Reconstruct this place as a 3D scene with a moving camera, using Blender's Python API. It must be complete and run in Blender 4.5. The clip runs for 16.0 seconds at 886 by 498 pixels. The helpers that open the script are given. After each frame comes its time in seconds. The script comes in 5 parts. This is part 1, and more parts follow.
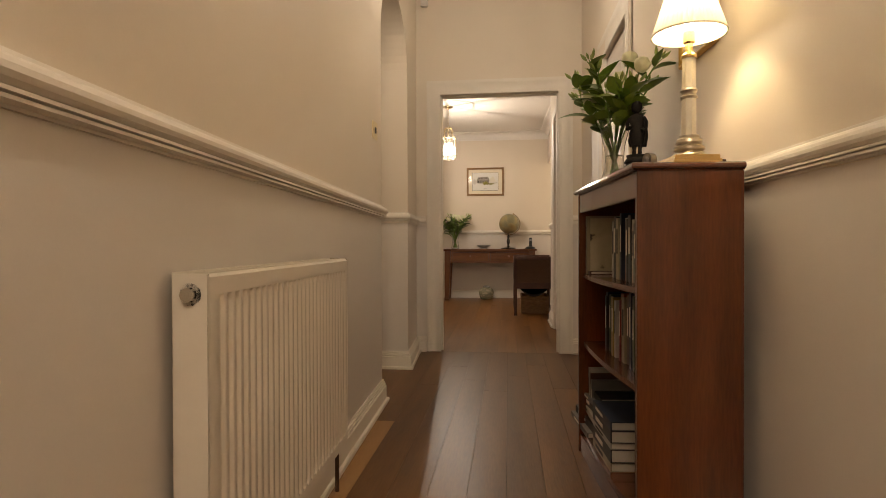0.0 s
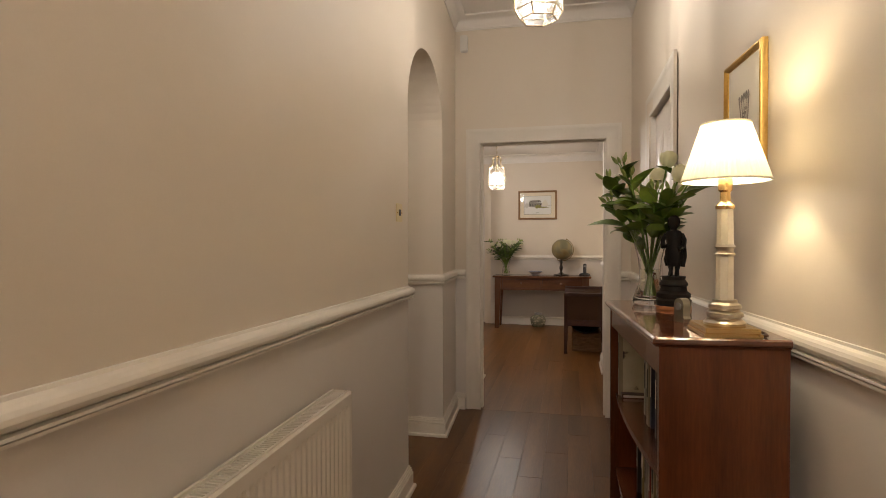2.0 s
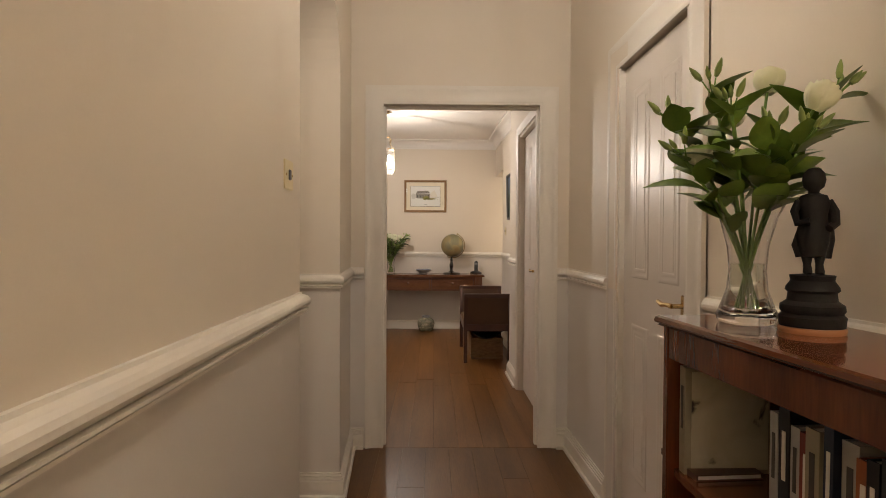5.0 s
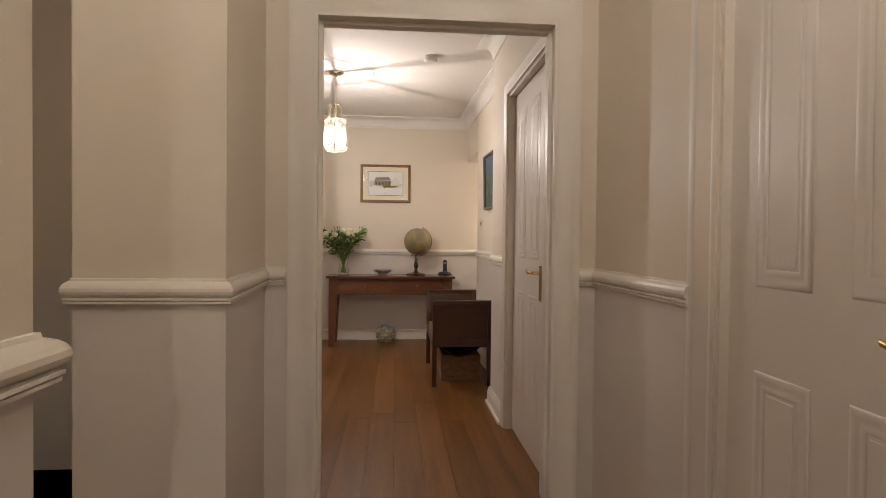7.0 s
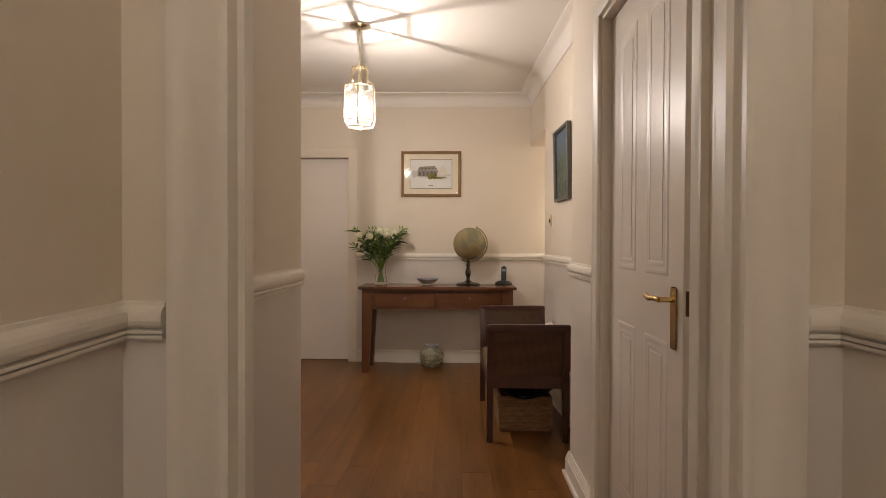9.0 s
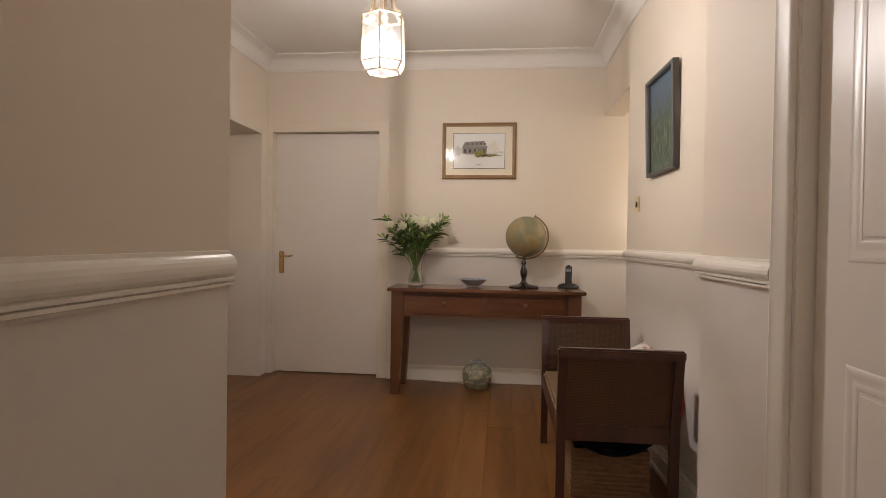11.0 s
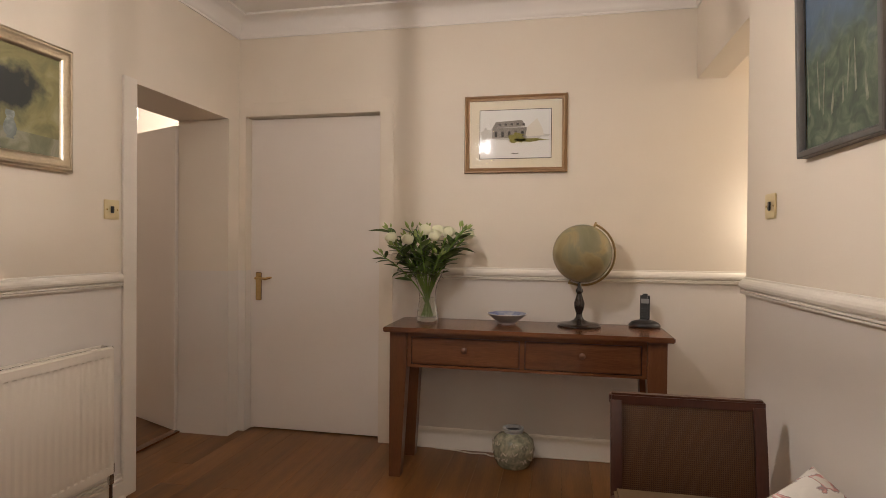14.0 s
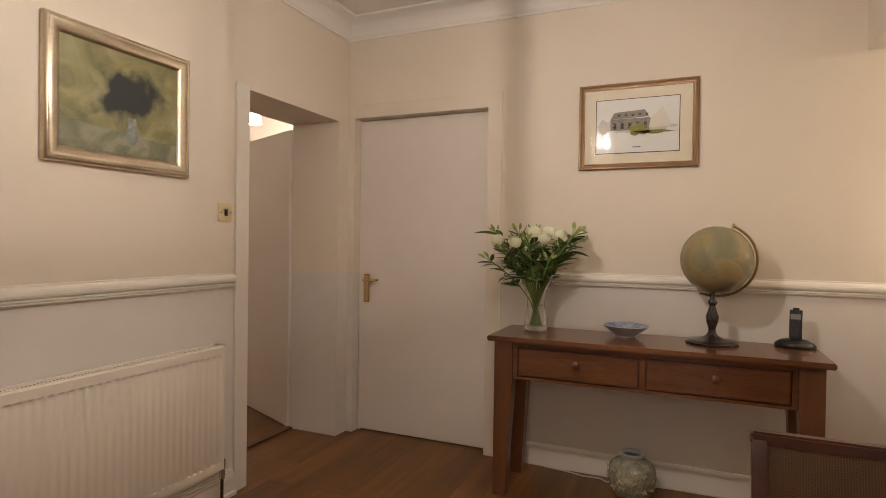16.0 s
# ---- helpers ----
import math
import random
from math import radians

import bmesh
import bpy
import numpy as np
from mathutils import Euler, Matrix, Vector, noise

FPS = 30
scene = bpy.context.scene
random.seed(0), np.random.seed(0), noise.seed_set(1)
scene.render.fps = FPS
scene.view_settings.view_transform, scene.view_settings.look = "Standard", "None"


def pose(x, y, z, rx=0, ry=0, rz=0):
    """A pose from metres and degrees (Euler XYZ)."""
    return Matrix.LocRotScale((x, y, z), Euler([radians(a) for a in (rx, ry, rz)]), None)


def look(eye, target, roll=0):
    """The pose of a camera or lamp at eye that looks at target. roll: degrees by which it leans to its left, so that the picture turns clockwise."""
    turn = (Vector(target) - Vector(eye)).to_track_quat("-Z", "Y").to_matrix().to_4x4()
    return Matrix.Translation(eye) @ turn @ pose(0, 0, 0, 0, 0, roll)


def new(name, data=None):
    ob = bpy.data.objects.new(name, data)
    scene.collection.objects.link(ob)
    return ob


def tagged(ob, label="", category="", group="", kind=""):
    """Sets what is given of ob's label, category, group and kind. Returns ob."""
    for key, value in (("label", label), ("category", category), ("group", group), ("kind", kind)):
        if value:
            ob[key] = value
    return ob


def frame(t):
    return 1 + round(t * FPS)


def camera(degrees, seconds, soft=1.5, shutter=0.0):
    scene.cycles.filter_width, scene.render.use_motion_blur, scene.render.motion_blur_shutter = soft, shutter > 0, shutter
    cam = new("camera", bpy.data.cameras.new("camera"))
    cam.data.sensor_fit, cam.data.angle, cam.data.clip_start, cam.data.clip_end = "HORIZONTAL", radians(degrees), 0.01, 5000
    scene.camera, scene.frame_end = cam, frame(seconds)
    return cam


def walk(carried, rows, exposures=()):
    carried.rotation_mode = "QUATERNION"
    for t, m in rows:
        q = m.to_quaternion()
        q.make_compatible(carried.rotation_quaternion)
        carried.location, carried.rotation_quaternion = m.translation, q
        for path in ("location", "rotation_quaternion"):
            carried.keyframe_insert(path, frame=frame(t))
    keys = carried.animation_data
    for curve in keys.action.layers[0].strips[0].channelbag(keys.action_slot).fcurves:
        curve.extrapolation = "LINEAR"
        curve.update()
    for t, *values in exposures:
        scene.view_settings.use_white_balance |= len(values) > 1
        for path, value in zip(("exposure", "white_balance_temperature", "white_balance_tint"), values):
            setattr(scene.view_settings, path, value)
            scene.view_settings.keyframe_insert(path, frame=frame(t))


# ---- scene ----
cam = camera(76.4, 16.0, soft=0.7)
PATH = [
    (0, (0.693, -4.51, 0.87), (0.463, -2.524, 0.851), -0.2),
    (0.5, (0.728, -4.514, 0.939), (0.491, -2.528, 0.918), -0.3),
    (1, (0.778, -4.487, 1.125), (0.465, -2.51, 1.098), -0.1),
    (1.5, (0.813, -4.414, 1.261), (0.406, -2.454, 1.231), -0.0),
    (2, (0.839, -4.325, 1.32), (0.395, -2.373, 1.288), -0.1),
    (2.5, (0.820, -4.224, 1.358), (0.376, -2.273, 1.327), 0.1),
    (3, (0.741, -4.128, 1.349), (0.354, -2.166, 1.317), 0.1),
    (3.5, (0.649, -4.039, 1.335), (0.376, -2.057, 1.301), 0.3),
    (4, (0.590, -3.856, 1.321), (0.442, -1.862, 1.282), 0.2),
    (4.5, (0.526, -3.646, 1.291), (0.466, -1.647, 1.252), 0.3),
    (5, (0.455, -3.384, 1.263), (0.487, -1.385, 1.227), 0.3),
    (5.2, (0.433, -3.281, 1.259), (0.505, -1.283, 1.225), 0.4),
    (7.3, (0.473, -2.027, 1.203), (0.64, -0.035, 1.167), 0.6),
    (7.5, (0.482, -1.893, 1.214), (0.64, 0.1, 1.177), 0.5),
    (8, (0.488, -1.594, 1.218), (0.6, 0.402, 1.183), 0.5),
    (8.5, (0.511, -1.304, 1.214), (0.554, 0.695, 1.182), 0.3),
    (9, (0.568, -1.025, 1.204), (0.526, 0.974, 1.174), 0.2),
    (9.5, (0.618, -0.784, 1.216), (0.475, 1.211, 1.189), 0.3),
    (9.7, (0.626, -0.684, 1.201), (0.448, 1.307, 1.176), 0.3),
    (11.8, (0.481, 0.399, 1.124), (0.258, 2.386, 1.093), 0.9),
    (12, (0.479, 0.494, 1.126), (0.243, 2.48, 1.089), 0.7),
    (12.5, (0.442, 0.703, 1.102), (0.201, 2.689, 1.078), 0.7),
    (13, (0.457, 0.909, 1.137), (0.182, 2.89, 1.113), 0.6),
    (13.5, (0.516, 1.058, 1.188), (0.182, 3.03, 1.163), 0.5),
    (14, (0.579, 1.237, 1.219), (0.18, 3.197, 1.2), 0.5),
    (14.5, (0.633, 1.349, 1.239), (0.172, 3.295, 1.221), 0.6),
    (15, (0.642, 1.388, 1.238), (0.096, 3.311, 1.222), 0.7),
    (15.5, (0.618, 1.406, 1.231), (-0.041, 3.294, 1.211), 0.7),
    (16, (0.585, 1.43, 1.237), (-0.212, 3.264, 1.212), 0.8),
]
walk(cam, [(t, look(eye, target, roll)) for t, eye, target, roll in PATH],
     exposures=[(0.0, 0.08, 7150, 10), (1.0, 0.02, 6500, 9), (2.5, -0.22, 6220, 9), (3.5, -0.26, 6320, 9), (5.0, 0.10, 6350, 9), (7.3, 0.1, 6070, 11),
                (9.0, 0.05, 6280, 11), (9.7, 0.08, 6180, 11), (12.0, 0.13, 5860, 10), (15.0, 0.08, 6230, 11), (16.0, 0.1, 6330, 11)])

# ---- world: night outside, every light below is a lamp of the house ----
world = bpy.data.worlds.new("night")
scene.world = world
world.use_nodes = True
world.node_tree.nodes["Background"].inputs[0].default_value = (0.02, 0.025, 0.04, 1)
world.node_tree.nodes["Background"].inputs[1].default_value = 0.05

WARM = (1.0, 0.865, 0.725)
YELLOW = (1.0, 0.77, 0.43)
CREAM = (1.0, 0.865, 0.69)
WHITE = (1.0, 0.875, 0.765)


def lamp_light(name, loc, watts, colour, radius):
    data = bpy.data.lights.new(name, "POINT")
    data.energy, data.color, data.shadow_soft_size = watts, colour, radius
    ob = new(name, data)
    ob.location = loc
    return ob


HALL_PENDANT = (0.688, -1.62, 3.04)
ROOM_PENDANT = (-0.072, 2.74, 2.64)
BACK_PENDANT = (0.66, -5.35, 3.04)
for at, watts, tone in ((HALL_PENDANT, 13.5, WARM), (ROOM_PENDANT, 53, WHITE), (BACK_PENDANT, 77, WARM)):
    lamp_light("pendant_light", (at[0] + 0.006, at[1] - 0.004, at[2] - 0.565), watts, tone, 0.011)
lamp_light("table_lamp_light", (1.206, -2.83, 1.572), 4.3, YELLOW, 0.02)
lamp_light("passage_lamp_light", (2.35, 4.05, 2.16), 7, CREAM, 0.025)
lamp_light("wall_light_light", (1.80, 4.40, 1.36), 5.0, CREAM, 0.045)
lamp_light("study_lamp_light", (-2.75, 5.12, 2.20), 32, WHITE, 0.03)
lamp_light("side_pendant_light", (-0.95, -1.75, 2.42), 9, WARM, 0.04)

# ---- materials ----


def material(name, base, rough=0.5, metal=0.0, second=None, scale=6.0, fine=60.0, amount=0.5, bump=0.02, stretch=(1, 1, 1), jitter=0.0, coat=0.0):
    """Two colours mixed by coarse and fine noise, with a bump of the same grain."""
    m = bpy.data.materials.new(name)
    m.use_nodes = True
    nodes, links = m.node_tree.nodes, m.node_tree.links
    b = nodes["Principled BSDF"]
    b.inputs["Roughness"].default_value, b.inputs["Metallic"].default_value = rough, metal
    b.inputs["Coat Weight"].default_value = coat
    second = second or tuple(c * 0.82 for c in base)
    coord = nodes.new("ShaderNodeTexCoord")
    place = nodes.new("ShaderNodeMapping")
    place.inputs["Scale"].default_value = stretch
    links.new(coord.outputs["Object"], place.inputs["Vector"])
    info = nodes.new("ShaderNodeObjectInfo")
    shift = nodes.new("ShaderNodeVectorMath")
    shift.operation = "MULTIPLY_ADD"
    shift.inputs[1].default_value = (7.3, 3.1, 5.7)
    links.new(info.outputs["Random"], shift.inputs[0])
    links.new(place.outputs["Vector"], shift.inputs[2])
    coarse, grain = nodes.new("ShaderNodeTexNoise"), nodes.new("ShaderNodeTexNoise")
    coarse.inputs["Scale"].default_value, grain.inputs["Scale"].default_value = scale, fine
    coarse.inputs["Detail"].default_value, grain.inputs["Detail"].default_value = 4, 3
    for n in (coarse, grain):
        links.new(shift.outputs[0], n.inputs["Vector"])
    add = nodes.new("ShaderNodeMath")
    add.operation = "ADD"
    links.new(coarse.outputs["Fac"], add.inputs[0])
    half = nodes.new("ShaderNodeMath")
    half.operation = "MULTIPLY"
    half.inputs[1].default_value = 0.5
    links.new(grain.outputs["Fac"], half.inputs[0])
    links.new(half.outputs[0], add.inputs[1])
    span = nodes.new("ShaderNodeMapRange")
    span.inputs["From Min"].default_value, span.inputs["From Max"].default_value = 0.5, 1.0
    span.inputs["To Max"].default_value = amount
    links.new(add.outputs[0], span.inputs["Value"])
    mix = nodes.new("ShaderNodeMix")
    mix.data_type = "RGBA"
    mix.inputs[6].default_value, mix.inputs[7].default_value = (*base, 1), (*second, 1)
    links.new(span.outputs[0], mix.inputs[0])
    colour = mix.outputs[2]
    if jitter:
        hsv = nodes.new("ShaderNodeHueSaturation")
        span2 = nodes.new("ShaderNodeMapRange")
        span2.inputs["To Min"].default_value, span2.inputs["To Max"].default_value = 1 - jitter, 1 + jitter
        links.new(info.outputs["Random"], span2.inputs["Value"])
        links.new(span2.outputs[0], hsv.inputs["Value"])
        links.new(colour, hsv.inputs["Color"])
        colour = hsv.outputs[0]
    links.new(colour, b.inputs["Base Color"])
    relief = nodes.new("ShaderNodeBump")
    relief.inputs["Strength"].default_value, relief.inputs["Distance"].default_value = min(1.0, bump * 10), 0.002
    links.new(add.outputs[0], relief.inputs["Height"])
    links.new(relief.outputs["Normal"], b.inputs["Normal"])
    return m


def glow(name, colour, strength):
    m = bpy.data.materials.new(name)
    m.use_nodes = True
    b = m.node_tree.nodes["Principled BSDF"]
    b.inputs["Base Color"].default_value = (*colour, 1)
    b.inputs["Emission Color"].default_value, b.inputs["Emission Strength"].default_value = (*colour, 1), strength
    return m


def glass(name, tint=(1, 1, 1), rough=0.02, ior=1.45):
    m = bpy.data.materials.new(name)
    m.use_nodes = True
    b = m.node_tree.nodes["Principled BSDF"]
    b.inputs["Base Color"].default_value = (*tint, 1)
    b.inputs["Roughness"].default_value, b.inputs["IOR"].default_value = rough, ior
    b.inputs["Transmission Weight"].default_value = 1
    return m


UPPER = material("upper_wall_paint", (0.74, 0.657, 0.547), 0.55, second=(0.70, 0.612, 0.497), scale=1.3, fine=220, amount=0.6, bump=0.012)
LOWER = material("lower_wall_paint", (0.70, 0.645, 0.59), 0.50, second=(0.65, 0.60, 0.54), scale=1.7, fine=180, amount=0.6, bump=0.015)
CEIL = material("ceiling_paint", (0.80, 0.755, 0.70), 0.8, second=(0.76, 0.71, 0.65), scale=1.0, fine=150, bump=0.01)
GLOSS = material("white_gloss_paint", (0.78, 0.725, 0.645), 0.42, second=(0.72, 0.66, 0.57), scale=3.0, fine=90, amount=0.5, bump=0.008)
DOORP = material("door_paint", (0.76, 0.695, 0.63), 0.33, second=(0.71, 0.64, 0.57), scale=2.0, fine=120, amount=0.5, bump=0.008)
RADP = material("radiator_enamel", (0.76, 0.695, 0.60), 0.30, second=(0.71, 0.64, 0.54), scale=4.0, fine=120, amount=0.5, bump=0.003)
BOARD = material("floor_board", (0.215, 0.095, 0.026), 0.33, second=(0.112, 0.046, 0.012), scale=3.0, fine=38, amount=0.95, bump=0.03, stretch=(5, 0.35, 5), jitter=0.13)
# Hall copy of the board colours, darkened to stand in for dimmer light there.
BOARDH = material("floor_board_shaded", (0.160, 0.072, 0.022), 0.36, second=(0.083, 0.035, 0.011), scale=2.2, fine=38, amount=1.0, bump=0.05, stretch=(4, 0.4, 4), jitter=0.12)
BOARDL = material("floor_board_pale", (0.40, 0.22, 0.085), 0.34, second=(0.26, 0.13, 0.045), scale=3.0, fine=38, amount=0.9, bump=0.03, stretch=(5, 0.35, 5), jitter=0.1)
SUBFLOOR = material("subfloor", (0.035, 0.02, 0.012), 0.8)
MAHOG = material("mahogany", (0.145, 0.040, 0.011), 0.26, second=(0.070, 0.018, 0.006), scale=4.0, fine=45, amount=0.9, bump=0.012, stretch=(4, 4, 0.4), coat=0.3)
MAHOGTOP = material("mahogany_top", (0.135, 0.040, 0.015), 0.12, second=(0.07, 0.019, 0.008), scale=4.0, fine=45, amount=0.9, bump=0.006, stretch=(4, 0.4, 4), coat=0.6)
OAK = material("table_wood", (0.165, 0.064, 0.024), 0.30, second=(0.088, 0.031, 0.012), scale=4.0, fine=50, amount=0.95, bump=0.02, stretch=(4, 4, 0.5), coat=0.2)
OAKX = material("table_wood_along", (0.175, 0.067, 0.025), 0.26, second=(0.092, 0.032, 0.012), scale=4.0, fine=50, amount=0.95, bump=0.02, stretch=(0.5, 5, 5), coat=0.25)
DARKWOOD = material("bench_wood", (0.085, 0.030, 0.017), 0.32, second=(0.045, 0.016, 0.010), scale=5.0, fine=60, amount=0.9, bump=0.015, stretch=(3, 3, 0.5))
CANE = material("cane", (0.135, 0.065, 0.024), 0.6, second=(0.085, 0.038, 0.015), scale=20, fine=200, bump=0.03)
SEATC = material("seat_fabric", (0.165, 0.105, 0.05), 0.85, second=(0.13, 0.08, 0.038), scale=12, fine=300, bump=0.05)
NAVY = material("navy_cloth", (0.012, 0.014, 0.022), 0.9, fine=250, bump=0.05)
BASKET = material("wicker", (0.27, 0.15, 0.065), 0.7, second=(0.15, 0.075, 0.03), scale=18, fine=120, amount=0.9, bump=0.06)
RED = material("red_cloth", (0.32, 0.03, 0.03), 0.85, fine=250, bump=0.04)
BRASS = material("brass", (0.72, 0.52, 0.24), 0.26, 1.0, second=(0.60, 0.42, 0.19), scale=9, fine=90, bump=0.004)
PALEBRASS = material("pale_brass", (0.76, 0.68, 0.52), 0.22, 1.0, second=(0.64, 0.56, 0.40), scale=9, fine=90, bump=0.004)
SWITCHBRASS = material("lacquered_pale_brass", (0.74, 0.63, 0.38), 0.34, 0.55, second=(0.66, 0.55, 0.31), scale=9, fine=90, bump=0.004)
OLDBRASS = material("antique_brass", (0.36, 0.26, 0.12), 0.38, 0.9, second=(0.24, 0.17, 0.08), scale=14, fine=90, bump=0.006)
GILT = material("gilt_frame", (0.68, 0.45, 0.13), 0.34, 0.9, second=(0.48, 0.29, 0.07), scale=12, fine=110, amount=0.8, bump=0.02)
CHAMPAGNE = material("champagne_frame", (0.68, 0.59, 0.45), 0.36, 1.0, second=(0.44, 0.37, 0.26), scale=8, fine=80, amount=0.7, bump=0.015)
BRONZEWOOD = material("gilded_brown_frame", (0.24, 0.13, 0.045), 0.35, 0.25, second=(0.16, 0.08, 0.03), scale=9, fine=90, bump=0.02)
GREYFRAME = material("grey_frame", (0.10, 0.095, 0.09), 0.4, 0.2, second=(0.06, 0.058, 0.056), scale=9, fine=90, bump=0.01)
MOUNT = material("mount_card", (0.78, 0.71, 0.56), 0.9, second=(0.74, 0.66, 0.50), fine=200, bump=0.005)
PAPER = material("print_paper", (0.80, 0.79, 0.76), 0.9, second=(0.74, 0.73, 0.70), fine=200, bump=0.003)
PAPERG = material("aged_print_paper", (0.74, 0.70, 0.62), 0.9, second=(0.69, 0.64, 0.55), fine=200, bump=0.003)
INK = material("ink", (0.07, 0.065, 0.06), 0.8)
GREYWASH = material("grey_wash", (0.34, 0.31, 0.28), 0.9, second=(0.22, 0.20, 0.18), scale=40, amount=0.9)
OLIVEWASH = material("olive_wash", (0.33, 0.30, 0.07), 0.9, second=(0.18, 0.17, 0.05), scale=50, amount=0.9)
PALEWASH = material("pale_wash", (0.62, 0.60, 0.56), 0.9, second=(0.5, 0.48, 0.44), scale=40)
CLEAR = glass("clear_glass")
PANE = glass("lantern_glass", (1, 0.99, 0.98), 0.20)
PICGLASS = bpy.data.materials.new("picture_glass")
PICGLASS.use_nodes = True
nt = PICGLASS.node_tree
mixer = nt.nodes.new("ShaderNodeMixShader")
see, shine = nt.nodes.new("ShaderNodeBsdfTransparent"), nt.nodes.new("ShaderNodeBsdfGlossy")
shine.inputs["Roughness"].default_value = 0.03
mixer.inputs[0].default_value = 0.06
nt.links.new(see.outputs[0], mixer.inputs[1])
nt.links.new(shine.outputs[0], mixer.inputs[2])
nt.links.new(mixer.outputs[0], nt.nodes["Material Output"].inputs[0])
WATER = glass("vase_water", (0.93, 0.97, 0.88), 0.0, 1.33)
SOFTGLOW = glow("shade_glow", (1.0, 0.90, 0.74), 5)
BULB = glow("bulb_glow", (1.0, 0.96, 0.92), 19)
KEYGREY = material("dark_grey_keys", (0.026, 0.026, 0.028), 0.4)
BLACK = material("black_plastic", (0.014, 0.014, 0.015), 0.35, fine=200, bump=0.01)
EBONY = material("ebonised_wood", (0.018, 0.013, 0.011), 0.18, second=(0.03, 0.02, 0.016), bump=0.006, coat=0.4)
GREYPLASTIC = material("grey_plastic", (0.22, 0.22, 0.22), 0.4)
WHITEPL = material("white_plastic", (0.78, 0.74, 0.68), 0.4, bump=0.003)
BRONZE = material("dark_bronze", (0.007, 0.006, 0.006), 0.6, 0.0, second=(0.022, 0.017, 0.014), scale=30, fine=150, bump=0.03)
BRONZE.node_tree.nodes["Principled BSDF"].inputs["Specular IOR Level"].default_value = 0.2
for m in (BOARD, BOARDL, BOARDH):
    m.node_tree.nodes["Principled BSDF"].inputs["Specular IOR Level"].default_value = 0.32
TERRA = material("terracotta_rim", (0.36, 0.15, 0.06), 0.5, scale=20, bump=0.02)
TARNISH = material("tarnished_silver", (0.26, 0.24, 0.21), 0.36, 0.9, second=(0.15, 0.14, 0.12), scale=20, fine=90, bump=0.01)
IVORY = material("ivory_column", (0.74, 0.68, 0.55), 0.35, second=(0.66, 0.58, 0.44), scale=20, fine=150, amount=0.7, bump=0.01)
PEWTER = material("silvered_metal", (0.55, 0.49, 0.40), 0.28, 1.0, second=(0.42, 0.36, 0.28), scale=14, fine=90, bump=0.01)
STEM = material("stem_green", (0.17, 0.29, 0.05), 0.5, second=(0.10, 0.19, 0.03), scale=30, bump=0.02)
LEAF = material("leaf_green", (0.105, 0.190, 0.024), 0.34, second=(0.21, 0.295, 0.045), scale=25, fine=120, amount=0.8, bump=0.02, jitter=0.3)
LEAFDARK = material("olive_leaf", (0.050, 0.090, 0.020), 0.40, second=(0.105, 0.150, 0.038), scale=25, fine=120, amount=0.8, bump=0.02, jitter=0.35)
BUD = material("bud_green", (0.30, 0.36, 0.10), 0.5, second=(0.16, 0.25, 0.05), scale=30, bump=0.02, jitter=0.2)
PETAL = material("ivory_petal", (0.80, 0.78, 0.58), 0.55, second=(0.72, 0.72, 0.44), scale=30, bump=0.01)
CELADON = material("celadon_glaze", (0.44, 0.41, 0.29), 0.22, second=(0.20, 0.20, 0.14), scale=26, fine=70, amount=1.3, bump=0.02)
CREAMGLAZE = material("cream_glaze", (0.55, 0.49, 0.37), 0.3, second=(0.35, 0.29, 0.2), scale=40, amount=0.8)
BLUEGLAZE = material("blue_glaze", (0.10, 0.13, 0.30), 0.2, second=(0.40, 0.42, 0.48), scale=22, fine=60, amount=0.9)
GREYGLAZE = material("grey_glaze", (0.42, 0.41, 0.40), 0.28, second=(0.28, 0.29, 0.33), scale=25, amount=0.8)
ENAMEL = material("chrome_valve", (0.6, 0.57, 0.52), 0.25, 1.0)
COPPER = material("pipe_dark", (0.10, 0.05, 0.03), 0.45, 0.6)
CABLE = material("white_cable", (0.68, 0.62, 0.54), 0.5)


def painted(name, stops, scale, distort=1.5, rough=0.55):
    """A loose brush-work of several colours."""
    m = bpy.data.materials.new(name)
    m.use_nodes = True
    nodes, links = m.node_tree.nodes, m.node_tree.links
    coord, n, ramp = nodes.new("ShaderNodeTexCoord"), nodes.new("ShaderNodeTexNoise"), nodes.new("ShaderNodeValToRGB")
    n.inputs["Scale"].default_value, n.inputs["Detail"].default_value, n.inputs["Distortion"].default_value = scale, 6, distort
    links.new(coord.outputs["Object"], n.inputs["Vector"])
    links.new(n.outputs["Fac"], ramp.inputs["Fac"])
    while len(ramp.color_ramp.elements) < len(stops):
        ramp.color_ramp.elements.new(0.5)
    for e, (at, c) in zip(ramp.color_ramp.elements, stops):
        e.position, e.color = at, (*c, 1)
    b = nodes["Principled BSDF"]
    b.inputs["Roughness"].default_value = rough
    links.new(ramp.outputs[0], b.inputs["Base Color"])
    relief = nodes.new("ShaderNodeBump")
    relief.inputs["Strength"].default_value, relief.inputs["Distance"].default_value = 0.4, 0.002
    links.new(n.outputs["Fac"], relief.inputs["Height"])
    links.new(relief.outputs["Normal"], b.inputs["Normal"])
    return m


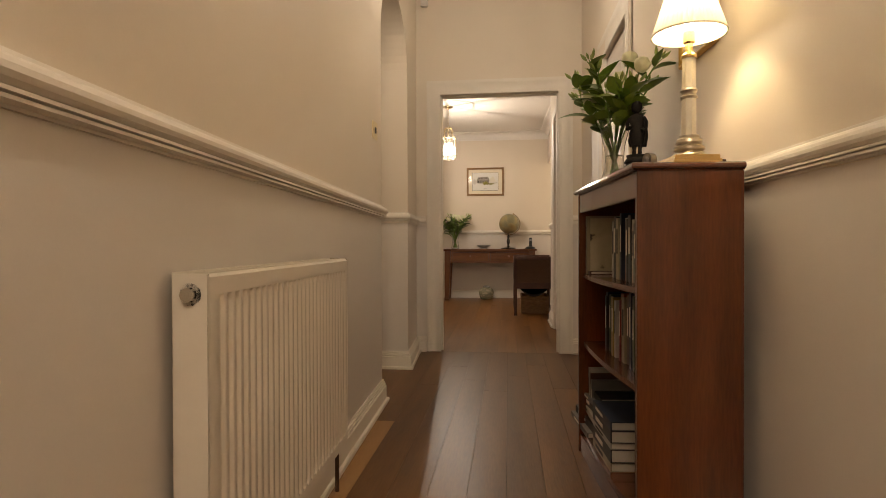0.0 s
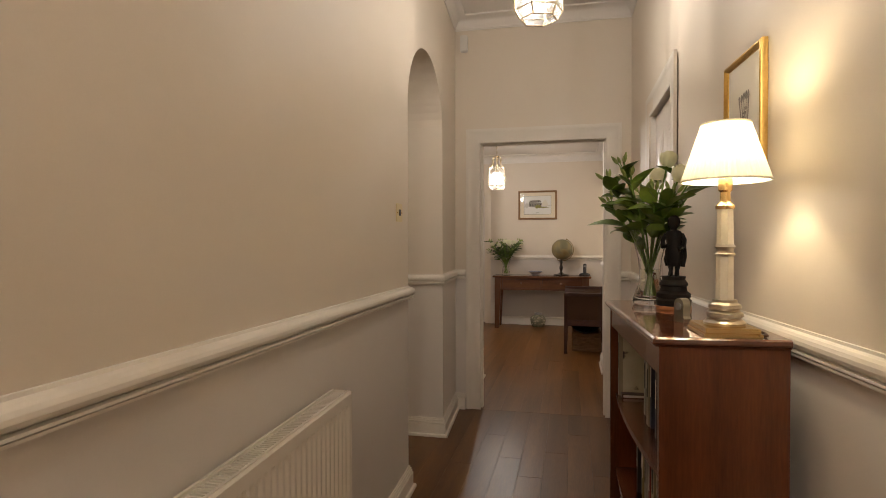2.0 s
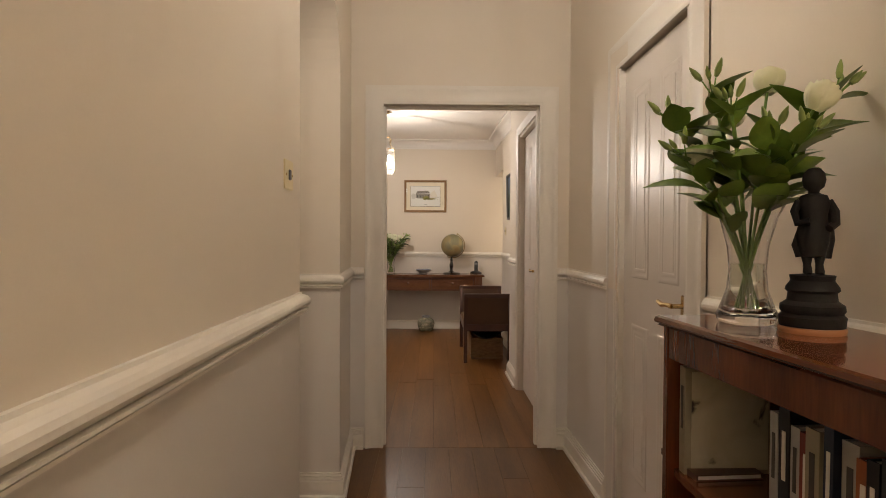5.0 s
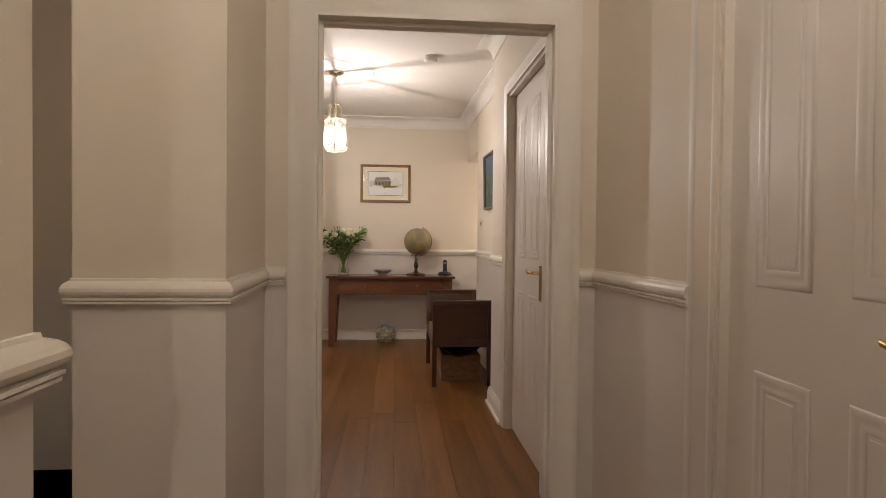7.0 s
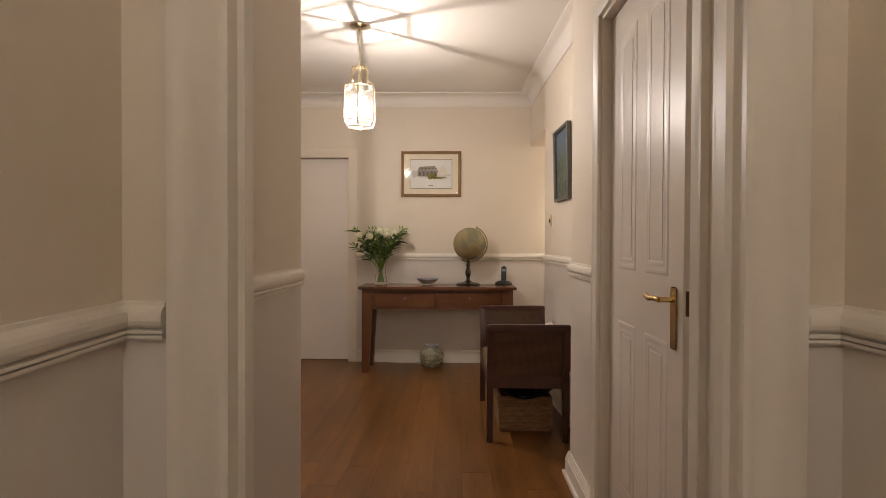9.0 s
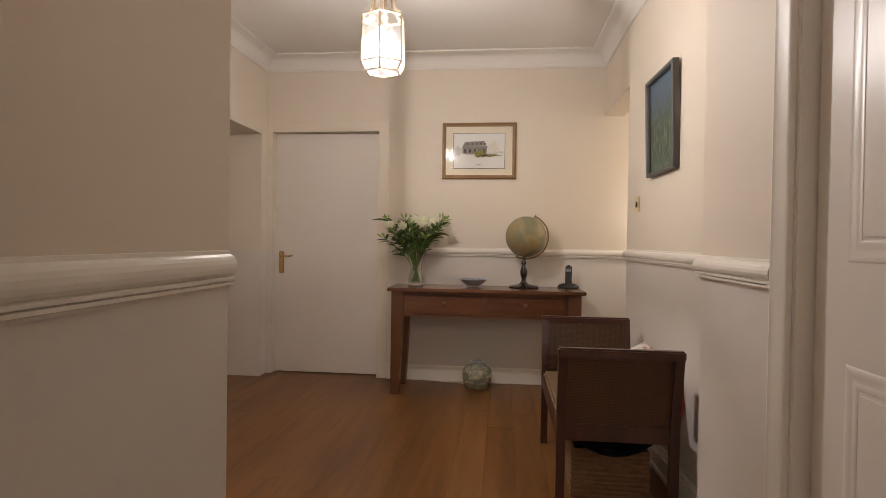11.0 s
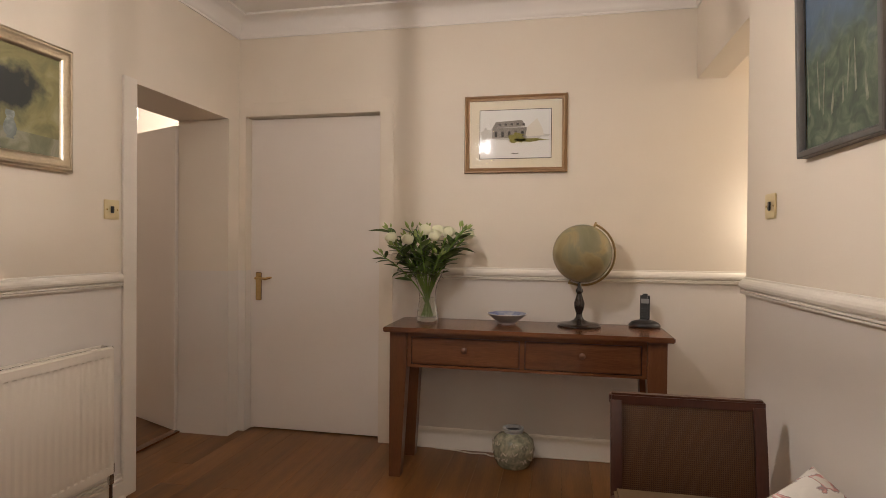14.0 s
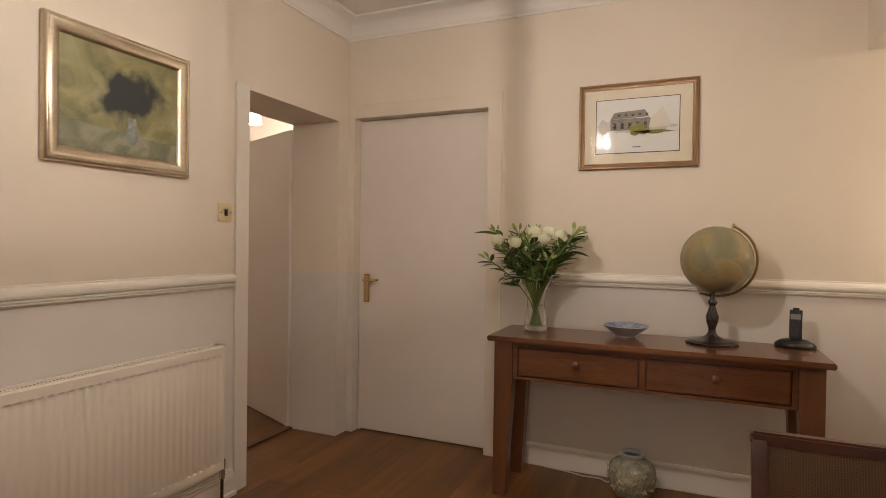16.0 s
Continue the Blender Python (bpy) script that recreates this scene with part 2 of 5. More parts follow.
OCHRE = painted("ochre_ground", [(0.3, (0.14, 0.13, 0.06)), (0.5, (0.25, 0.225, 0.10)), (0.7, (0.34, 0.31, 0.18))], 6)
n1, l1 = OCHRE.node_tree.nodes, OCHRE.node_tree.links
where, wobble, push = n1.new("ShaderNodeTexCoord"), n1.new("ShaderNodeTexNoise"), n1.new("ShaderNodeVectorMath")
wobble.inputs["Scale"].default_value, wobble.inputs["Detail"].default_value = 11, 6
squash, away = n1.new("ShaderNodeMapping"), n1.new("ShaderNodeVectorMath")
squash.inputs["Location"].default_value, squash.inputs["Scale"].default_value = (-0.026, -0.036, 0), (0.86, 1.15, 0)
away.operation, push.operation = "LENGTH", "MULTIPLY_ADD"
l1.new(where.outputs["Object"], squash.inputs["Vector"])
l1.new(squash.outputs["Vector"], away.inputs[0])
spread, reach, dark = n1.new("ShaderNodeMath"), n1.new("ShaderNodeMapRange"), n1.new("ShaderNodeMix")
spread.operation = "MULTIPLY_ADD"
spread.inputs[1].default_value = 0.22
l1.new(where.outputs["Object"], wobble.inputs["Vector"])
l1.new(wobble.outputs["Fac"], spread.inputs[0])
l1.new(away.outputs["Value"], spread.inputs[2])
reach.inputs["From Min"].default_value, reach.inputs["From Max"].default_value = 0.195, 0.245
reach.inputs["To Min"].default_value, reach.inputs["To Max"].default_value = 0.96, 0.0
l1.new(spread.outputs[0], reach.inputs["Value"])
dark.data_type = "RGBA"
dark.inputs[7].default_value = (0.022, 0.027, 0.030, 1)
bsdf = n1["Principled BSDF"]
l1.new(bsdf.inputs["Base Color"].links[0].from_socket, dark.inputs[6])
l1.new(reach.outputs[0], dark.inputs[0])
l1.new(dark.outputs[2], bsdf.inputs["Base Color"])
TABLEPAINT = painted("grey_green_foreground", [(0.3, (0.13, 0.13, 0.08)), (0.5, (0.20, 0.195, 0.12)), (0.62, (0.27, 0.26, 0.19)), (0.75, (0.14, 0.14, 0.10))], 7)
POT = painted("grey_blue_pot", [(0.3, (0.12, 0.14, 0.13)), (0.55, (0.22, 0.24, 0.22)), (0.75, (0.38, 0.40, 0.37))], 14)
WOODPAINT = painted("green_wood_paint", [(0.3, (0.028, 0.045, 0.032)), (0.5, (0.06, 0.085, 0.055)), (0.7, (0.13, 0.15, 0.10))], 14)
n2, l2 = WOODPAINT.node_tree.nodes, WOODPAINT.node_tree.links
here, ragged, height = n2.new("ShaderNodeTexCoord"), n2.new("ShaderNodeTexNoise"), n2.new("ShaderNodeSeparateXYZ")
ragged.inputs["Scale"].default_value, ragged.inputs["Detail"].default_value = 11, 6
l2.new(here.outputs["Object"], ragged.inputs["Vector"])
l2.new(here.outputs["Object"], height.inputs[0])
lift, band, airy = n2.new("ShaderNodeMath"), n2.new("ShaderNodeMapRange"), n2.new("ShaderNodeMix")
lift.operation = "MULTIPLY_ADD"
lift.inputs[1].default_value = 0.30
l2.new(ragged.outputs["Fac"], lift.inputs[0])
l2.new(height.outputs["Y"], lift.inputs[2])
band.inputs["From Min"].default_value, band.inputs["From Max"].default_value = 0.17, 0.30
band.inputs["To Max"].default_value = 0.9
l2.new(lift.outputs[0], band.inputs["Value"])
airy.data_type = "RGBA"
airy.inputs[7].default_value = (0.070, 0.105, 0.155, 1)
wood = n2["Principled BSDF"]
l2.new(wood.inputs["Base Color"].links[0].from_socket, airy.inputs[6])
l2.new(band.outputs[0], airy.inputs[0])
l2.new(airy.outputs[2], wood.inputs["Base Color"])
TRUNKPAINT = painted("pale_trunk_paint", [(0.3, (0.09, 0.10, 0.07)), (0.7, (0.24, 0.24, 0.18))], 20)
GLOBEMAP = painted("globe_map", [(0.36, (0.19, 0.175, 0.10)), (0.48, (0.225, 0.20, 0.115)), (0.53, (0.29, 0.235, 0.115)), (0.68, (0.25, 0.18, 0.075))], 4.0, 1.0, 0.07)
FLORAL = painted("floral_linen", [(0.40, (0.62, 0.58, 0.52)), (0.52, (0.66, 0.62, 0.56)), (0.56, (0.26, 0.22, 0.21)), (0.60, (0.50, 0.22, 0.20)), (0.66, (0.62, 0.57, 0.50))], 16, 1.0, 0.9)
COVERART = painted("book_cover_art", [(0.36, (0.05, 0.04, 0.035)), (0.42, (0.46, 0.40, 0.26)), (0.6, (0.56, 0.50, 0.36))], 9, 0.6, 0.5)

SHADE = bpy.data.materials.new("pleated_shade_fabric")
SHADE.use_nodes = True
nt = SHADE.node_tree
mixer, trans, diff = nt.nodes.new("ShaderNodeMixShader"), nt.nodes.new("ShaderNodeBsdfTranslucent"), nt.nodes.new("ShaderNodeBsdfDiffuse")
trans.inputs[0].default_value, diff.inputs[0].default_value = (0.92, 0.86, 0.70, 1), (0.86, 0.82, 0.70, 1)
mixer.inputs[0].default_value = 0.16
nt.links.new(diff.outputs[0], mixer.inputs[1])
nt.links.new(trans.outputs[0], mixer.inputs[2])
nt.links.new(mixer.outputs[0], nt.nodes["Material Output"].inputs[0])

# ---- mesh helpers ----


def part(name, bm, mat, parent=None, label="", smooth=False):
    """Links a bmesh as one mesh object, under its thing or part."""
    me = bpy.data.meshes.new(name)
    bmesh.ops.recalc_face_normals(bm, faces=bm.faces)
    bm.to_mesh(me)
    bm.free()
    for m in mat if isinstance(mat, (list, tuple)) else [mat]:
        me.materials.append(m)
    if smooth:
        me.shade_smooth()
        me.set_sharp_from_angle(angle=radians(40))
    ob = new(name, me)
    if parent:
        ob.parent = parent
    if label:
        ob["label"] = label
    return ob


def thing(name, m, label, category, group=""):
    ob = new(name)
    ob.empty_display_size = 0.05
    ob.matrix_basis = m
    return tagged(ob, label, category, group)


def setting(name, label="", category=""):
    return tagged(new(name), label, category, "", "structure")


def box(bm, x0, x1, y0, y1, z0, z1, bevel=0.0, slot=0):
    made = bmesh.ops.create_cube(bm, size=1)["verts"]
    for v in made:
        v.co = Vector(((x0 + x1) / 2 + v.co.x * (x1 - x0), (y0 + y1) / 2 + v.co.y * (y1 - y0), (z0 + z1) / 2 + v.co.z * (z1 - z0)))
    faces = {f for v in made for f in v.link_faces}
    for f in faces:
        f.material_index = slot
    if bevel:
        bmesh.ops.bevel(bm, geom=list({e for v in made for e in v.link_edges}), offset=bevel, segments=2, affect="EDGES")
    return bm


def boxed(*args, **kw):
    return box(bmesh.new(), *args, **kw)


def lathe(bm, prof, seg=32, centre=(0, 0), squash=1.0):
    """Turns a profile of (radius, height) round the upright axis."""
    rings = []
    for r, z in prof:
        if r < 1e-5:
            rings.append([bm.verts.new((centre[0], centre[1], z))])
        else:
            rings.append([bm.verts.new((centre[0] + r * math.cos(a), centre[1] + squash * r * math.sin(a), z)) for a in (2 * math.pi * i / seg for i in range(seg))])
    for a, b in zip(rings, rings[1:]):
        for i in range(seg):
            j = (i + 1) % seg
            if len(a) == 1 and len(b) == 1:
                continue
            if len(a) == 1:
                bm.faces.new((a[0], b[i], b[j]))
            elif len(b) == 1:
                bm.faces.new((a[i], a[j], b[0]))
            else:
                bm.faces.new((a[i], a[j], b[j], b[i]))
    return bm


def tube(bm, pts, r, seg=8):
    """A round bar along points; r is one radius or one for each point."""
    pts = [Vector(p) for p in pts]
    rs = r if isinstance(r, (list, tuple)) else [r] * len(pts)
    rings, side = [], None
    for i, p in enumerate(pts):
        d = (pts[min(i + 1, len(pts) - 1)] - pts[max(i - 1, 0)]).normalized()
        side = d.orthogonal().normalized() if side is None else (side - d * side.dot(d)).normalized()
        up = d.cross(side)
        rings.append([bm.verts.new(p + rs[i] * (math.cos(a) * side + math.sin(a) * up)) for a in (2 * math.pi * k / seg for k in range(seg))])
    for a, b in zip(rings, rings[1:]):
        for i in range(seg):
            bm.faces.new((a[i], a[(i + 1) % seg], b[(i + 1) % seg], b[i]))
    bm.faces.new(rings[0][::-1])
    bm.faces.new(rings[-1])
    return bm


def sweep(bm, path, prof, m=None, closed=False):
    """Draws a moulding's profile (offset to the left of the way, height) along a plan path, with mitred corners."""
    pts, n, rings = [Vector(p) for p in path], len(path), []
    for i, p in enumerate(pts):
        ways = []
        if i > 0 or closed:
            ways.append((p - pts[i - 1]).normalized())
        if i < n - 1 or closed:
            ways.append((pts[(i + 1) % n] - p).normalized())
        normals = [Vector((-w.y, w.x)) for w in ways]
        mitre = normals[0] if len(normals) == 1 else (normals[0] + normals[1]) / (1 + normals[0].dot(normals[1]))
        ring = []
        for d, h in prof:
            v = Vector((p.x + mitre.x * d, p.y + mitre.y * d, h))
            ring.append(bm.verts.new(m @ v if m else v))
        rings.append(ring)
    pairs = list(zip(rings, rings[1:])) + ([(rings[-1], rings[0])] if closed else [])
    for a, b in pairs:
        for i in range(len(prof) - 1):
            bm.faces.new((a[i], a[i + 1], b[i + 1], b[i]))
    if not closed:
        bm.faces.new(rings[0])
        bm.faces.new(rings[-1][::-1])
    return bm


def prism(bm, outline, m, depth):
    """An outline of (u, v) points, extruded by depth along w and laid by m."""
    low = [bm.verts.new(m @ Vector((u, v, 0))) for u, v in outline]
    high = [bm.verts.new(m @ Vector((u, v, depth))) for u, v in outline]
    bm.faces.new(low[::-1])
    bm.faces.new(high)
    for i in range(len(outline)):
        j = (i + 1) % len(outline)
        bm.faces.new((low[i], low[j], high[j], high[i]))
    return bm


def basis(origin, u, v, w):
    m = Matrix((u, v, w)).transposed().to_4x4()
    m.translation = origin
    return m

# ---- large structure ----
HALL_H, ROOM_H, RAIL = 3.04, 2.64, 1.035


def wall(name, blocks, split=RAIL):
    """A wall of upright blocks (x0, x1, y0, y1, z0, z1), painted in two tones that meet under the dado rail."""
    bm = bmesh.new()
    for x0, x1, y0, y1, z0, z1 in blocks:
        if z0 < split < z1:
            box(bm, x0, x1, y0, y1, z0, split, slot=1)
            box(bm, x0, x1, y0, y1, split, z1)
        else:
            box(bm, x0, x1, y0, y1, z0, z1, slot=0 if z0 >= split else 1)
    return tagged(part(name, bm, [UPPER, LOWER]), "cream wall with a greyer tone below its dado rail", "wall", "", "structure")


T = 3.14
bm = bmesh.new()
for z0, z1, s in ((0, RAIL, 1), (RAIL, T, 0)):
    box(bm, -0.40, -0.05, -0.65, 0.0, z0, z1, slot=s)
    n0 = len(bm.faces)
    prism(bm, [(-0.40, -7.5), (0.2106, -7.5), (0.0, -1.47), (-0.40, -1.47)], Matrix.Translation((0, 0, z0)), z1 - z0)
    prism(bm, [(-0.05, -0.65), (0.0, -0.65), (-0.045, 0.0), (-0.05, 0.0)], Matrix.Translation((0, 0, z0)), z1 - z0)
    bm.faces.ensure_lookup_table()
    for q in bm.faces[n0:]:
        q.material_index = s
arc = [(-1.06 - 0.41 * math.cos(a), 2.03 + 0.41 * math.sin(a)) for a in (math.pi * i / 28 for i in range(29))]
for (ya, za), (yb, zb) in zip(arc, arc[1:]):
    prism(bm, [(ya, za), (yb, zb), (yb, T), (ya, T)], basis((-0.40, 0, 0), (0, 1, 0), (0, 0, 1), (1, 0, 0)), 0.40)
bmesh.ops.remove_doubles(bm, verts=bm.verts, dist=0.0005)
tagged(part("wall_west", bm, [UPPER, LOWER]), "cream hall wall with a round-headed archway", "wall", "", "structure")



def skew_wall(name, runs, back):
    """A wall whose face runs slightly askew: runs of (x0, y0, x1, y1, z0, z1) along the face, back: the plane behind."""
    bm = bmesh.new()
    for x0, y0, x1, y1, z0, z1 in runs:
        for a, b, s in ((z0, min(RAIL, z1), 1), (max(RAIL, z0), z1, 0)):
            if b - a < 0.001:
                continue
            n0 = len(bm.faces)
            prism(bm, [(x0, y0), (x1, y1), (back, y1), (back, y0)], Matrix.Translation((0, 0, a)), b - a)
            bm.faces.ensure_lookup_table()
            for q in bm.faces[n0:]:
                q.material_index = s
    return tagged(part(name, bm, [UPPER, LOWER]), "cream wall with a greyer tone below its dado rail", "wall", "", "structure")


skew_wall("wall_east_1", [(1.302, -1.66, 1.299, -1.53, 0, T), (1.299, -1.53, 1.285, -0.83, 2.04, T), (1.285, -0.83, 1.268, 0.0, 0, T)], 1.46)
slant = pose(1.30, -1.66, 0, 0, 0, 3.78)
w = wall("wall_east_2", [(0.0, 0.14, -1.84, 0.0, 0, T)])
w.matrix_basis = slant
wall("wall_entry_1", [(1.56, 2.4, -3.50, -3.36, 0, T)])
wall("wall_entry_2", [(2.4, 2.52, -7.5, -3.36, 0, T)])
wall("wall_entry_3", [(-0.40, 2.52, -7.62, -7.5, 0, T)])
wall("wall_north", [(-0.40, 0.135, 0.0, 0.12, 0, T), (1.105, 1.46, 0.0, 0.12, 0, T), (0.135, 1.105, 0.0, 0.12, 2.082, T)])
wall("wall_stub", [(-0.12, 0.0, 0.12, 1.04, 0, 2.74), (-1.79, -0.12, 0.92, 1.04, 0, 2.74)])
wall("wall_room_west", [(-1.79, -1.437, 1.04, 3.62, 0, 2.74), (-1.79, -1.437, 3.62, 4.415, 1.985, 2.74), (-1.79, -1.437, 4.415, 4.53, 0, 2.74)])
wall("wall_far", [(-1.79, -1.39, 4.53, 4.75, 0, 2.74), (-1.39, -0.487, 4.53, 4.75, 2.02, 2.74), (-0.487, 3.2, 4.53, 4.75, 0, 2.74), (-1.45, -0.43, 4.75, 4.80, 0, 2.74)])
wall("wall_room_east_1", [(1.165, 1.46, 0.12, 0.395, 0, 2.74), (1.165, 1.46, 0.395, 1.30, 2.12, 2.74), (1.165, 1.46, 1.30, 1.87, 0, 2.74), (1.255, 1.46, 0.395, 1.30, 0, 2.12)])
skew_wall("wall_room_east_2", [(1.37, 1.87, 1.315, 3.67, 0, 2.74), (1.315, 3.67, 1.315, 4.53, 2.13, 2.74)], 1.46)
wall("wall_passage", [(1.46, 3.2, 3.53, 3.67, 0, 2.74), (3.2, 3.32, 3.53, 4.75, 0, 2.74)])
wall("wall_study", [(-4.1, -4.0, 2.2, 6.0, 0, 2.74), (-4.0, -1.79, 2.1, 2.2, 0, 2.74), (-4.0, -1.79, 5.9, 6.0, 0, 2.74), (-1.79, -1.69, 4.75, 6.0, 0, 2.74)])
wall("wall_side_passage", [(-1.67, -1.55, -2.6, 0.92, 0, T), (-1.55, -0.40, -2.6, -2.48, 0, T), (-1.55, -0.40, 0.80, 0.92, 0, T), (-0.52, -0.40, 0.12, 0.80, 0, T)])

tagged(part("ceiling_hall", boxed(-1.8, 2.6, -7.7, 0.06, HALL_H, 3.2), CEIL), "flat off-white plaster hall ceiling", "ceiling", "", "structure")
tagged(part("ceiling_room", boxed(-4.2, 3.4, 0.06, 6.1, ROOM_H, 2.8), CEIL), "flat off-white plaster ceiling of the inner hall", "ceiling", "", "structure")
tagged(part("ceiling_side", boxed(-1.8, -0.13, 0.06, 0.98, HALL_H, 3.2), CEIL), "flat off-white plaster ceiling", "ceiling", "", "structure")

DADO = [(0, 1.097), (0.004, 1.096), (0.005, 1.0895), (0.008, 1.088), (0.013, 1.085), (0.018, 1.079), (0.021, 1.071), (0.0215, 1.062), (0.019, 1.054), (0.013, 1.0485), (0.007, 1.0465), (0.0175, 1.0445), (0.0175, 1.039), (0.007, 1.0375), (0.0155, 1.0355), (0.0155, 1.030), (0.004, 1.028), (0.003, 1.023), (0, 1.023)]
TILT = Matrix(((1, 0, 0, 0), (0, 1, 0, 0), (0, -0.012, 1, -0.0177), (0, 0, 0, 1)))  # the hall's rails rise a little towards the entry
BASE = [(0, 0.122), (0.008, 0.122), (0.008, 0.115), (0.006, 0.114), (0.013, 0.111), (0.013, 0.103), (0.010, 0.102), (0.017, 0.099), (0.017, 0.091), (0.013, 0.089), (0.021, 0.085), (0.021, 0.019), (0.033, 0.017), (0.035, 0.010), (0.035, 0.0), (0, 0)]
PLAIN = [(0, 0.12), (0.010, 0.12), (0.016, 0.112), (0.018, 0.10), (0.018, 0.0), (0, 0)]


def moulding(name, path, prof, label, closed=False, mat=GLOSS):
    return tagged(part(name, sweep(bmesh.new(), path, prof, closed=closed), mat, smooth=(mat is CEIL)), label, "trim", "", "structure")


p_pier = [(0.037, 0), (-0.045, 0), (0, -0.65), (-0.40, -0.65), (-0.40, 0.12)]
p_west = [(-0.40, -2.48), (-0.40, -1.47), (0, -1.47), (0.2106, -7.5)]
p_east = [(2.4, -3.50), (1.421, -3.50), (1.302, -1.66)]
p_east2 = [(1.285, -0.715), (1.268, 0), (1.197, 0)]
p_room_w = [(-1.437, 3.53), (-1.437, 1.04), (-0.2, 1.04)]
p_stub = [(-0.2, 1.04), (0, 1.04), (0, 0.13)]
p_far = [(3.2, 4.53), (-0.40, 4.53)]
p_room_e = [(1.165, 1.372), (1.165, 1.87), (1.37, 1.87), (1.315, 3.67), (3.2, 3.67)]
p_side = [(-1.55, 0.80), (-1.55, -2.48)]
ROOM_RAIL = {0: -0.006, 1: -0.016, 2: -0.006, 3: -0.006, 4: -0.022, 5: -0.016, 6: 0.0}
for i, (p, b) in enumerate(((p_pier, BASE), (p_west, BASE), (p_east, BASE), (p_east2, BASE), (p_room_w, BASE), (p_far, PLAIN), (p_room_e, BASE), (p_side, BASE))):
    rail = moulding(f"dado_rail_{i + 1}", p, [(d * (1.5 if p is p_west else 1.0), h + ROOM_RAIL.get(i, 0)) for d, h in DADO], "cream-painted moulded dado rail along the wall")
    if p is p_west or p is p_east:
        rail.data.transform(TILT)
    moulding(f"baseboard_{i + 1}", p, b, "cream-painted moulded skirting board at the floor")
moulding("dado_rail_9", p_stub, [(d * 0.6, h + 0.008) for d, h in DADO], "slim cream-painted dado rail beside the doorway")
moulding("baseboard_9", p_stub, BASE, "cream-painted moulded skirting board at the floor")


def cornice(h, d, w):
    return [(0, h - d), (0.008, h - d), (0.008, h - d + 0.012)] + [(0.010 + (w - 0.028) * (1 - math.cos(a)), h - d + 0.014 + (d - 0.034) * math.sin(a)) for a in (math.pi / 2 * k / 7 for k in range(8))] + [(w - 0.010, h - 0.018), (w, h - 0.014), (w, h - 0.001)]


moulding("cornice_hall", [(2.4, -7.5), (2.4, -3.5), (1.421, -3.5), (1.302, -1.66), (1.268, 0), (-0.045, 0), (0, -0.65), (0, -1.47), (0.2106, -7.5)], cornice(HALL_H, 0.10, 0.09), "coved plaster cornice of the hall", mat=CEIL)
moulding("cornice_room", [(1.165, 0.12), (1.165, 1.87), (1.37, 1.87), (1.315, 3.67), (1.315, 4.53), (-1.437, 4.53), (-1.437, 1.04), (0, 1.04), (0, 0.12)], cornice(ROOM_H, 0.125, 0.11), "coved plaster cornice of the inner hall", closed=True, mat=CEIL)

# door casings: (offset outwards from the opening, projection from the wall)
ARCHI = [(-0.006, 0), (-0.006, 0.012), (0.0, 0.016), (0.010, 0.016), (0.014, 0.011), (0.070, 0.011), (0.074, 0.015), (0.082, 0.022), (0.094, 0.026), (0.104, 0.024), (0.106, 0.0)]
SLIM = [(0, 0), (0, 0.012), (0.006, 0.016), (0.050, 0.016), (0.058, 0.020), (0.066, 0.018), (0.068, 0)]
FLAT = [(0, 0), (0, 0.013), (0.003, 0.016), (0.082, 0.016), (0.085, 0.013), (0.085, 0)]


def casing(name, origin, u, n, a, b, top, prof, label, sides="both", mat=None):
    """A moulded frame round an opening from a to b along u, on a face that looks along n."""
    u, n = Vector(u), Vector(n)
    m = basis(Vector(origin), u, Vector((0, 0, 1)), n)
    path = [(a, 0.0), (a, top), (b, top), (b, 0.0)]
    if sides == "right":
        path = path[1:]
    return tagged(part(name, sweep(bmesh.new(), path, prof, m), mat or GLOSS, smooth=True), label, "trim", "", "structure")


casing("architrave_1", (0, 0, 0), (1, 0, 0), (0, -1, 0), 0.148, 1.093, 2.072, [(d, h * 0.6) for d, h in ARCHI], "cream-painted moulded architrave round the hall doorway")
casing("architrave_2", (1.294, 0, 0), (0, 1, 0), (-1, 0, 0), -1.545, -0.815, 2.045, [(d * 1.1, h * 0.6) for d, h in ARCHI], "cream-painted moulded architrave round a panelled door")
casing("architrave_3", (1.165, 0, 0), (0, 1, 0), (-1, 0, 0), 0.385, 1.305, 2.125, SLIM, "cream-painted moulded architrave")
casing("architrave_4", (0, 4.53, 0), (1, 0, 0), (0, -1, 0), -1.39, -0.487, 2.02, [(d, h * 0.45) for d, h in FLAT], "plain cream-painted casing of a flush door", sides="right", mat=UPPER)
tagged(part("architrave_5", boxed(-1.437, -1.423, 3.535, 3.62, 0, 2.0, bevel=0.002), GLOSS), "plain cream-painted casing of an open doorway", "trim", "", "structure")

# lining of the hall doorway with its stop bead
lining = setting("door_lining_1", "cream-painted timber lining of the hall doorway", "trim")
for x0, x1 in ((0.124, 0.150), (1.091, 1.117)):
    part("jamb", boxed(x0, x1, 0.003, 0.135, 0, 2.10), GLOSS, lining)
part("head", boxed(0.150, 1.091, 0.003, 0.135, 2.068, 2.10), GLOSS, lining)
for x0, x1 in ((0.150, 0.164), (1.077, 1.091)):
    part("stop_bead", boxed(x0, x1, 0.05, 0.09, 0, 2.068), GLOSS, lining)
part("stop_bead", boxed(0.164, 1.077, 0.05, 0.09, 2.054, 2.068), GLOSS, lining)
casing("architrave_6", (0, 0.12, 0), (1, 0, 0), (0, 1, 0), 0.150, 1.091, 2.068, [(d * 0.14, h * 0.5) for d, h in ARCHI], "thin edge of the doorway lining")
